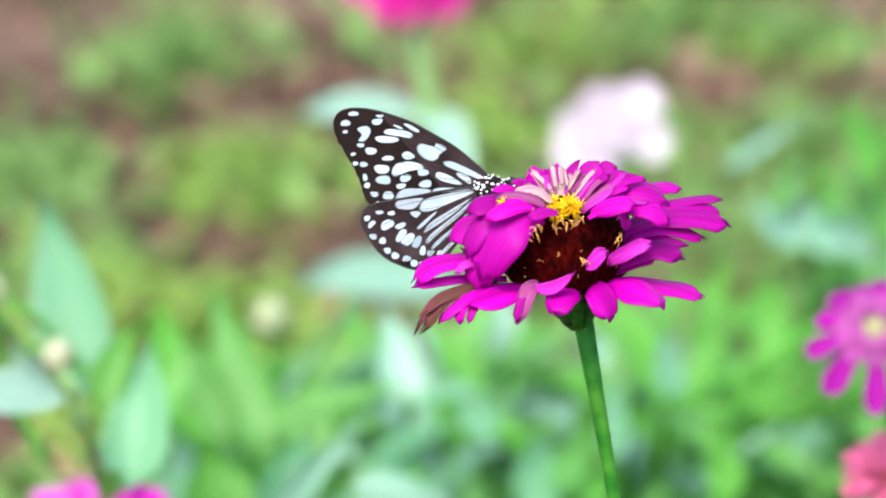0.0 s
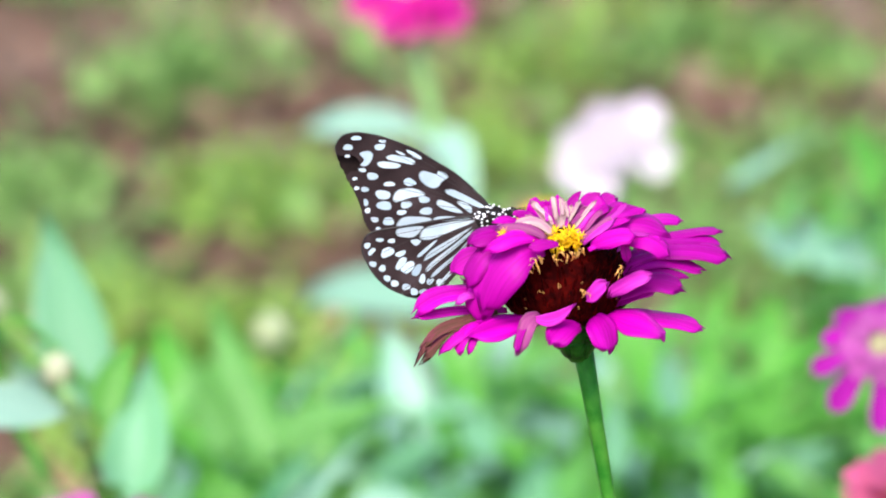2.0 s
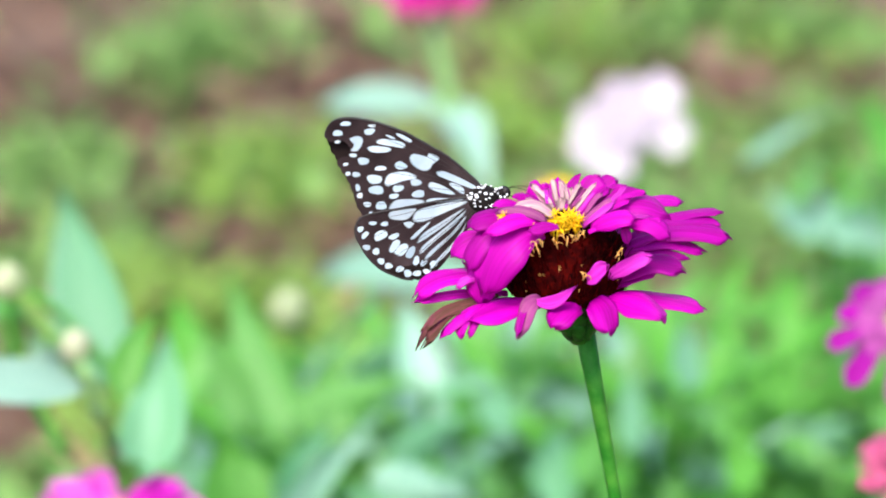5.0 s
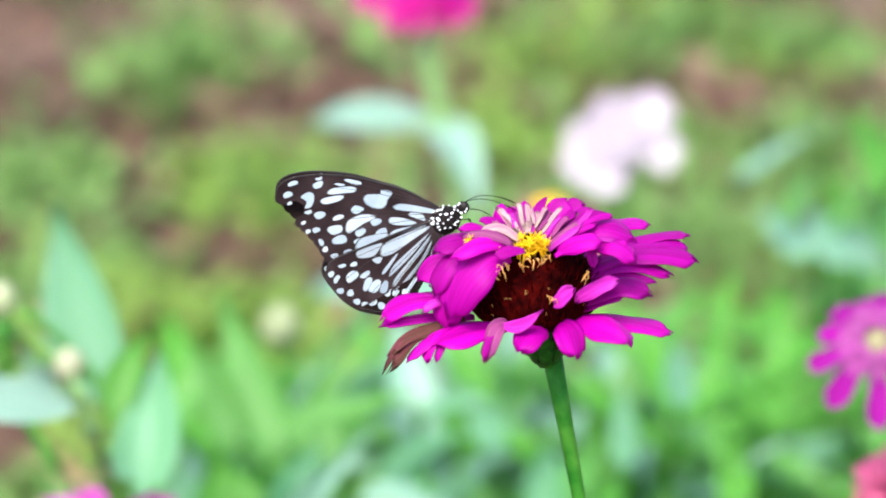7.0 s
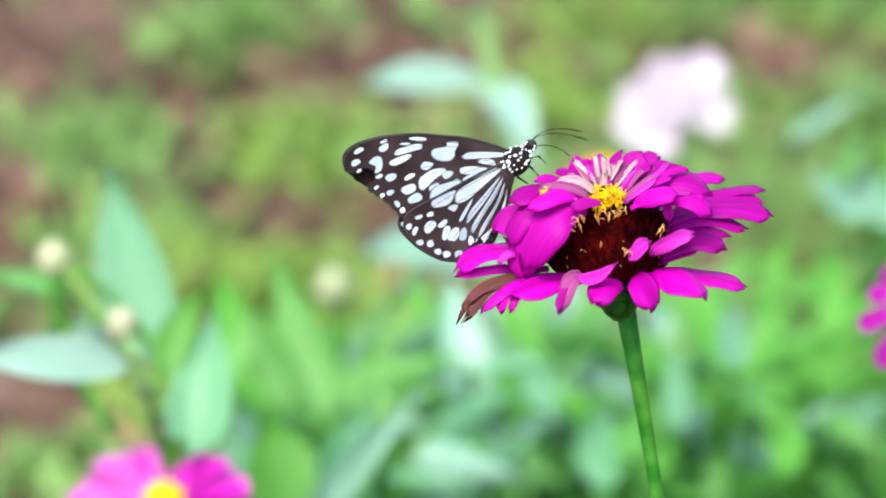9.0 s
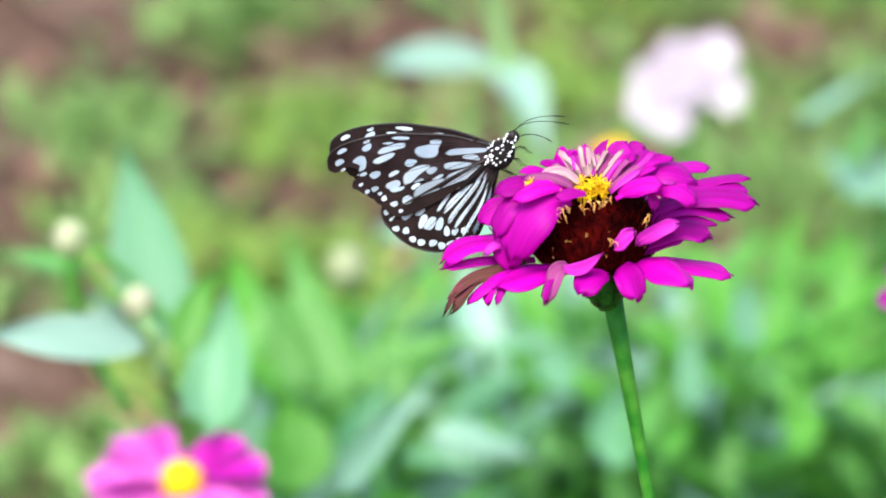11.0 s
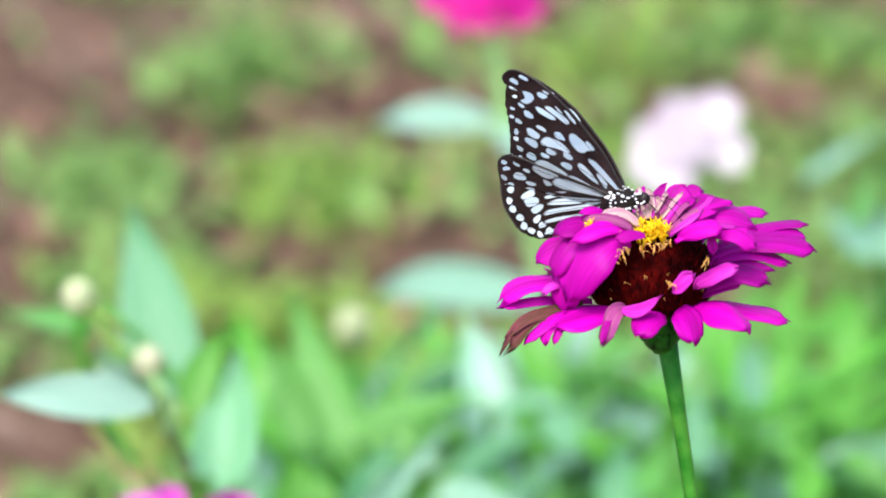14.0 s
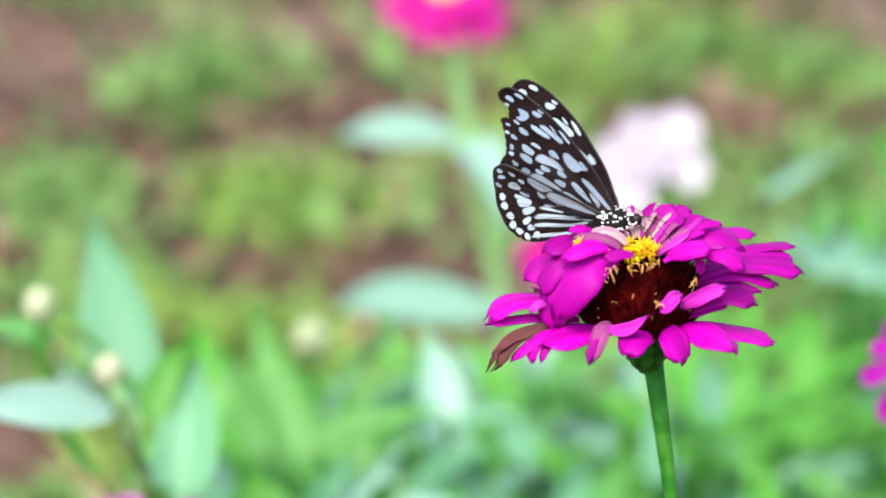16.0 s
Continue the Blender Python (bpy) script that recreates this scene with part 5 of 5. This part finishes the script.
bloom(p, rel(p, -0.108, 0.3553, 0.3132), 0.032, ROSE, YELLOW, ((11, 1.0, 0.1),), (22, 0), 0.26, 26, 0.1, 0.5, 1.0,
      spokes=((-20, 0.95), (12, 0.95), (42, 0.85), (80, 0.8), (118, 0.85), (150, 0.95), (180, 1.05), (212, 1.1), (248, 1.0), (285, 1.0), (318, 1.0)))
for k, (a, reach, rise, width) in enumerate(((25, 0.75, 0.34, 0.42), (58, 0.6, 0.42, 0.42), (108, 0.62, 0.3, 0.42), (160, 0.85, 0.2, 0.5), (200, 0.95, 0.15, 0.55), (-15, 0.95, 0.18, 0.45))):
    c, s_ = math.cos(radians(a)), math.sin(radians(a))
    bm = bmesh.new()
    at = rel(p, -0.108, 0.3553, 0.3132)
    blade(bm, at + Vector((c * 0.007, s_ * 0.007, 0.003)), at + Vector((c * reach, s_ * reach, rise)) * 0.032, 0.032 * width, 0.003, 0.12, 0, "petal", rows=6, cols=4, seed=300 + k, ruffle=0.06)
    part("petal", bm, ROSE if 140 < a < 230 else PINK_DEEP, p)


# leafy plants that fill the bed
def leafy(seed, height):
    rng = random.Random(seed)
    q = thing("zinnia_plant", "leafy green zinnia plant without a bloom", "plant", "leafy plants in the bed")
    pts = [Vector((0, 0, -0.01)), Vector((rng.uniform(-0.01, 0.01), rng.uniform(-0.01, 0.01), height * 0.5)), Vector((rng.uniform(-0.02, 0.02), rng.uniform(-0.02, 0.02), height))]
    stalk(q, curve(*pts), 0.0022, 0.0034)
    k = 0
    for tier in range(9):
        s = 0.3 + 0.68 * tier / 8
        at = bez(*pts, s)
        for side_ in (0, 1):
            a = tier * 1.7 + side_ * math.pi + rng.uniform(-0.5, 0.5)
            ln = rng.uniform(0.045, 0.08) * (1.1 - 0.45 * s)
            rise = rng.uniform(0.15, 0.7) if math.sin(a) > 0 else rng.uniform(-0.5, 0.1)
            tip = at + Vector((math.cos(a) * ln, math.sin(a) * ln, ln * rise))
            # pale and bluish leaves mixed in as painted highlights of sky sheen
            leaf(q, at, tip, ln * rng.uniform(0.28, 0.4), rng.choice((LEAF_FRESH, LEAF_FRESH, LEAF, LEAF_FRESH, LEAF_BLUE) if seed > 5 else (LEAF_DUSTY_SHEEN, LEAF_BLUE, LEAF_DUSTY_SHEEN, LEAF, LEAF_BLUE) if seed > 3 else (LEAF, LEAF_BLUE, LEAF, LEAF_DUSTY_SHEEN, LEAF_FRESH)), ln * 0.2, seed * 20 + k)
            k += 1
    return q


kinds = [leafy(s, 0.2) for s in (1, 2, 3, 4, 5, 6, 7)]
rng = random.Random(77)
spots = []
for row in range(7):
    for k in range(8):
        x, y = -0.13 + 0.44 * (k + rng.uniform(0.1, 0.9)) / 8, 0.70 + row * 0.058 + rng.uniform(-0.02, 0.02)
        low = rng.uniform(0.8, 2.6)
        if x > 0.12 and y < 0.86:
            low = max(low, 2.4)
        if x < -0.03:
            low = max(low, 1.25)
        top = 0.90 - (y + 0.977) / math.cos(radians(PITCH)) * math.sin(radians(PITCH + low))
        if top > 0.07 and not (x > 0.165 and y < 0.80):
            spots.append((x, y, top))
for x, y, low in ((0.075, 0.82, 0.9), (0.10, 0.88, 0.75), (0.055, 0.90, 0.8), (0.125, 0.92, 0.7), (0.01, 0.86, 0.95), (-0.03, 0.88, 0.8), (0.035, 0.95, 0.7), (0.15, 0.84, 1.2), (0.09, 0.76, 1.3), (0.02, 0.78, 1.4), (-0.02, 0.80, 1.1), (0.14, 0.97, 0.5), (0.165, 0.9, 0.9)):
    spots.append((x, y, 0.90 - (y + 0.977) / math.cos(radians(PITCH)) * math.sin(radians(PITCH + low))))
spots += [(-0.09, 0.60, 0.21), (-0.12, 0.66, 0.17), (-0.075, 0.54, 0.21), (-0.02, 0.63, 0.21), (0.01, 0.66, 0.20), (0.05, 0.64, 0.19), (0.09, 0.66, 0.19)]
# taller ones at the side of the bed
spots += [(0.225, 1.12, 0.18), (0.262, 1.2, 0.165), (0.20, 1.04, 0.15), (0.285, 1.1, 0.19), (0.17, 1.1, 0.12), (0.245, 1.0, 0.16), (0.31, 1.27, 0.165), (0.235, 1.3, 0.11)]
first = set()
for x, y, top in spots:
    i = 5 + rng.randrange(2) if x > 0.105 else rng.choice((1, 2, 3, 4, 5, 6)) if x > -0.03 else rng.randrange(5)
    sc = top / 0.2
    m = pose(x, y, 0, 14) @ pose(0, 0, 0, 0, 0, rng.uniform(-70, 70))  # all lean towards the sun
    if i not in first:
        first.add(i)
        q = kinds[i]
        q.matrix_basis = m
    else:
        q = copy_thing(kinds[i], m)
    q.scale = (min(1.0, 0.5 + 0.45 * sc) * (0.75 if y < 0.68 else 1),) * 2 + (sc,)


# weeds, grass and dry litter on the soil
def scatter(name, label, category, mat, count, seed, place, size, width, rise):
    bm = bmesh.new()
    rng = random.Random(seed)
    for k in range(count):
        x, y = place(rng)
        a, ln = rng.uniform(0, 6.28), rng.uniform(*size)
        r = rng.uniform(*rise)
        base = Vector((x, y, 0.004))
        blade(bm, base, base + Vector((math.cos(a) * ln * math.sqrt(max(0.05, 1 - r * r)), math.sin(a) * ln * math.sqrt(max(0.05, 1 - r * r)), ln * r + 0.004)), ln * width, ln * 0.2, 0.1, 0, "leaf",
              rows=3, cols=2, seed=k)
    ob = new(name, finish(bm, name, mat))
    return tagged(ob, label, category, kind="stuff")


def clumps(centres, spread):
    def place(rng):
        c = rng.choice(centres)
        return c[0] + rng.gauss(0, spread), c[1] + rng.gauss(0, spread * 1.4)
    return place


BARE = ((-0.347, 1.914), (-0.327, 1.834), (-0.212, 1.769), (-0.185, 1.708), (-0.309, 1.662), (-0.276, 1.549), (-0.163, 1.506), (-0.114, 1.444), (-0.136, 1.819),
        (-0.082, 1.858), (0.017, 1.87), (0.189, 1.622), (-0.334, 1.758), (-0.246, 1.913), (-0.146, 1.507), (-0.265, 2.024), (0.031, 1.912), (0.211, 1.82), (-0.189, 1.571))
GREEN = ((-0.162, 1.864), (-0.233, 1.594), (-0.256, 1.652), (-0.191, 1.824), (-0.153, 1.686), (-0.289, 1.736), (-0.212, 1.506), (-0.256, 1.594), (-0.285, 1.918),
         (-0.179, 1.918), (0.157, 1.918), (0.201, 1.975), (0.252, 1.837), (0.279, 1.699), (0.278, 1.918), (-0.227, 1.55), (0.154, 1.674), (0.142, 1.517), (0.197, 1.49), (0.103, 1.518), (0.238, 1.685), (0.216, 1.746),
         (0.16, 1.465), (-0.225, 1.06), (-0.222, 1.44), (-0.255, 1.46), (-0.237, 1.37))
GREEN_YELLOW = ((-0.105, 1.604), (-0.109, 1.505), (-0.05, 1.823), (0.061, 1.684), (-0.094, 1.734), (-0.146, 1.538), (-0.127, 1.64), (0.079, 1.891), (0.053, 1.735), (-0.094, 1.561),
                (-0.15, 1.385), (-0.172, 1.361), (-0.12, 1.34), (-0.096, 1.32), (-0.067, 1.35), (-0.192, 1.40), (-0.185, 1.20))


def open_ground(x, y):
    return any(abs(x - bx) < 0.045 and -0.10 < y - by < 0.025 for bx, by in BARE)


def around(rng, count, wide, near, deep):
    """Clump places spread over the whole plot, none on the bare spots."""
    q = [(rng.uniform(-wide, wide), rng.uniform(near, deep)) for _ in range(count)]
    return [p for p in q if not open_ground(*p)]


rng = random.Random(8)
scatter("dry_litter", "scattered dry brown leaves and stalks on the soil", "litter", LITTER, 4200, 1, lambda r: (r.gauss(0, 0.5), r.uniform(-0.4, 3.6)), (0.012, 0.045), 0.5, (0.0, 0.3))
scatter("weeds", "low green weeds in clumps on the soil", "weeds", WEED, 5200, 2, clumps(around(rng, 170, 1.3, -0.3, 3.4) + around(rng, 17, 0.38, 1.3, 2.2) + [p for p in GREEN if not open_ground(*p)] * 4, 0.027), (0.014, 0.036), 0.4, (0.1, 0.7))
scatter("weeds", "sparse low weeds over the open soil", "weeds", WEED, 5000, 5, clumps([(rng.uniform(-4, 4), rng.uniform(-2.5, 6)) for _ in range(420)], 0.05), (0.02, 0.05), 0.4, (0.1, 0.7))
scatter("weeds", "low yellow-green weeds in clumps on the soil", "weeds", WEED_YELLOW, 2400, 3, clumps(around(rng, 80, 1.1, -0.2, 3.0) + around(rng, 6, 0.38, 1.3, 2.2) + [p for p in GREEN_YELLOW if not open_ground(*p)] * 4, 0.027), (0.014, 0.036), 0.4, (0.1, 0.7))


# ---------------------------------------------------------------- what moves
def motions():
    # the violet zinnia nods sideways: seconds, shift of its head (metres)
    nod = ((0, 0.0021), (0.5, 0.0032), (1, 0.0038), (1.5, 0.004), (2, 0.0041), (2.5, 0.0043), (3, 0.0029), (3.5, 0.0031), (4, 0.0038), (6.5, 0.001), (7, -0.0008),
           (7.5, -0.0031), (8, -0.0046), (8.5, -0.0041), (9, -0.0017), (11.5, -0.001), (13, -0.0005), (15.5, 0.0021), (16, 0.0024))
    foot = violet.location.copy()
    walk(violet, [(t, pose(foot.x, foot.y, foot.z, 0, math.degrees(shift / 0.42), 0)) for t, shift in nod])
    # the bloom sways: seconds, shift to the side and down (metres), lean (degrees)
    sway = ((0.0, 0.00403, -0.00453, 0.33), (0.5, 0.00203, 0.00064, -0.13), (1.0, 0.00614, -0.00281, 0.36), (1.5, 0.00126, -0.00046, -0.36),
            (2.0, 0.00456, -0.00072, 0.27), (2.5, 0.00251, -0.00018, -0.25), (3.0, 0.00309, 0.0006, 0.12), (3.5, 0.00432, -0.00027, 0.16),
            (4.0, -0.00086, 0.00156, -0.59), (6.5, 0.00173, 0.00051, 0.48), (7.0, -0.00722, 0.00102, -0.53), (7.5, -0.00383, -0.0005, -0.13),
            (8.0, -0.00673, 0.00025, -0.32), (8.5, -0.00635, -0.00337, -0.58), (9.0, -0.00179, 0.00015, 0.25), (11.5, -0.01182, 0.00415, -0.4),
            (12.0, -0.00075, -0.00231, 1.08), (12.5, -0.00101, 0.0038, 1.23), (13.0, -0.00256, -0.00126, 0.91), (13.5, 0.00423, 0.00224, 1.91),
            (14.0, -0.00173, -0.00011, 1.0), (14.5, 0.00533, 0.00085, 1.75), (15.0, 0.0008, 0.00003, 1.09), (15.5, 0.00109, -0.00018, 1.09), (16.0, 0.00352, 0.00093, 1.26))
    rows = []
    for t, side, down, lean in sway:
        q = ROOT + RIGHT * side - UP * down
        rows.append((t, pose(q.x, q.y, q.z, 0, lean, 0)))
    walk(main_flower, rows)
    # the butterfly: seconds, place, dip of its head, yaw; opening, turn and sweep of the near forewing, of the near hindwing and of the far forewing
    crawl = (
        (0, 0.02, 0.0073, 0.5607, -2.1, -1.1, 1.1, -0.8, -5.4, 4.2, 0.2, 0.2, -3, -0.8, 0),
        (0.5, 0.0173, 0.0057, 0.5563, -1.1, 1.3, 2.2, -0.8, 0.2, 3.2, -1.4, -0.3, -3, -0.8, 0),
        (1, 0.0219, 0.0068, 0.5591, -1.8, -0.4, 3.2, 1.2, 0.1, 3.8, 1.4, -0.5, -3, 1.2, 0),
        (1.5, 0.0171, 0.0059, 0.5568, -0.3, 0.6, 3, -2.1, 0.1, 3.6, -1.7, 0.2, -3, -2.1, 0),
        (2, 0.0205, 0.0061, 0.5575, -1, -0.2, 2.8, -0.2, -0.1, 3.2, -0.2, -0.1, -3, -0.2, 0),
        (2.5, 0.0183, 0.0059, 0.5568, -0.1, 0, 2.8, -0.2, -0, 3.6, -0.2, -0, -3, -0.2, 0),
        (3, 0.0188, 0.0057, 0.5561, -0.1, 0.4, 3.2, 0.6, 0.4, 3, 0.6, 0.3, -3, 0.6, 0),
        (3.5, 0.0202, 0.006, 0.5571, -2, -0, 3, 6.5, -0, 3, 6.5, -0, -3, 6.5, 0),
        (4, 0.0148, 0.0053, 0.5549, -0, 0.3, 2.5, 1.4, -0.5, 3.1, 2.1, 0.6, -3, 1.4, 0),
        (6.5, 0.0129, 0.0045, 0.5594, -18.7, 0.5, 7.7, 1, -0.2, 12.7, 1.6, 2.3, -2.3, 3, -0.2),
        (7, 0.005, 0.0037, 0.5574, -21.8, 2.4, 4, 3.1, 2.4, 8.9, 7.9, 4.9, -6, 5.1, 2.4),
        (7.5, 0.0085, 0.0043, 0.5587, -18.8, 0.9, 5.1, 1.6, 3, 9.7, 4.6, 5.5, -4.9, 3.6, 3),
        (8, 0.0057, 0.0042, 0.5587, -23.1, 0.4, 3.3, 2.2, 2.1, 8.3, 8.4, 4.6, -6.7, 4.2, 2.1),
        (8.5, 0.0047, 0.0025, 0.5635, -30.1, 2.6, 6.8, -0.9, 7.4, 12.2, 8.8, 10, -3.2, 1.1, 7.4),
        (9, 0.0093, 0.0019, 0.5617, -32.4, 1.7, -0.6, 3.8, 7.2, 4.4, 12.2, 9.9, -10.6, 5.8, 7.2),
        (11.5, -0.0012, -0.0002, 0.5573, -39, -15.5, 26.6, 15.1, -16.7, 31.2, 22.9, -14.9, 0, 14, 2),
        (12, 0.0134, 0.0023, 0.5636, -28.5, -20.3, 24.3, 13.7, -22, 28.6, 24.1, -20.3, -12, 12.5, -3),
        (12.5, 0.0154, 0.0014, 0.5607, -24.9, -24.8, 21.6, 14.6, -8, 25.9, 20.1, -6.4, -16, 15, -6),
        (13, 0.0176, 0.001, 0.5654, -16.9, -24.4, 41, 26.2, -19.8, 45.1, 28.7, -18, -9.8, 23.6, -0.7),
        (13.5, 0.0297, -0.0064, 0.563, 5.6, -22.1, 33.4, 18.3, -11.1, 38.1, 21.6, -9.3, -4.9, 17.2, 0.4),
        (14, 0.0257, -0.0061, 0.5636, 8.6, -21.8, 31.1, 21.2, -5.2, 36.1, 24.3, -3.2, -3, 9, 0.6),
        (14.5, 0.0334, -0.0063, 0.5632, 9.1, -22.1, 30.2, 22.7, -4.7, 35.1, 26.1, -2.8, -3.7, 11.2, 0.4),
        (15, 0.0285, -0.0063, 0.5626, 9.6, -20.9, 39.5, 22.2, -8.9, 44.3, 28.6, -7, 2.8, 18.8, 2.1),
        (15.5, 0.0294, -0.0063, 0.5629, 9.8, -22.1, 34.8, 23.7, -7.4, 39.7, 29.4, -5.5, 0.3, 13.8, 1.8),
        (16, 0.0319, -0.0065, 0.5624, 10, -21.9, 34.6, 23.2, -8.5, 39.4, 29.3, -6.6, 1.6, 15.2, 2))
    walk(butterfly, [(t, pose(x, y, z, -PITCH) @ pose(0, 0, 0, 0, 0, yaw) @ pose(0, 0, 0, 0, dip, 0)) for t, x, y, z, dip, yaw, *_ in crawl])

    def beat(t, spread, turn, sweep):
        return t, pose(0, 0, 0, 0, 0, sweep) @ pose(0, 0, 0, spread, 0, 0) @ pose(0, 0, 0, 0, turn, 0)

    walk(wing_rf, [beat(row[0], *row[6:9]) for row in crawl])
    walk(wing_rh, [beat(row[0], *row[9:12]) for row in crawl])
    walk(wing_lf, [beat(row[0], *row[12:15]) for row in crawl])
    # the far hindwing lies against the far forewing, folded as far behind it as the near one
    walk(wing_lh, [beat(row[0], row[12] - 2, row[13] + row[10] - row[7] + 0.4 * abs(row[5]), row[14]) for row in crawl])


motions()
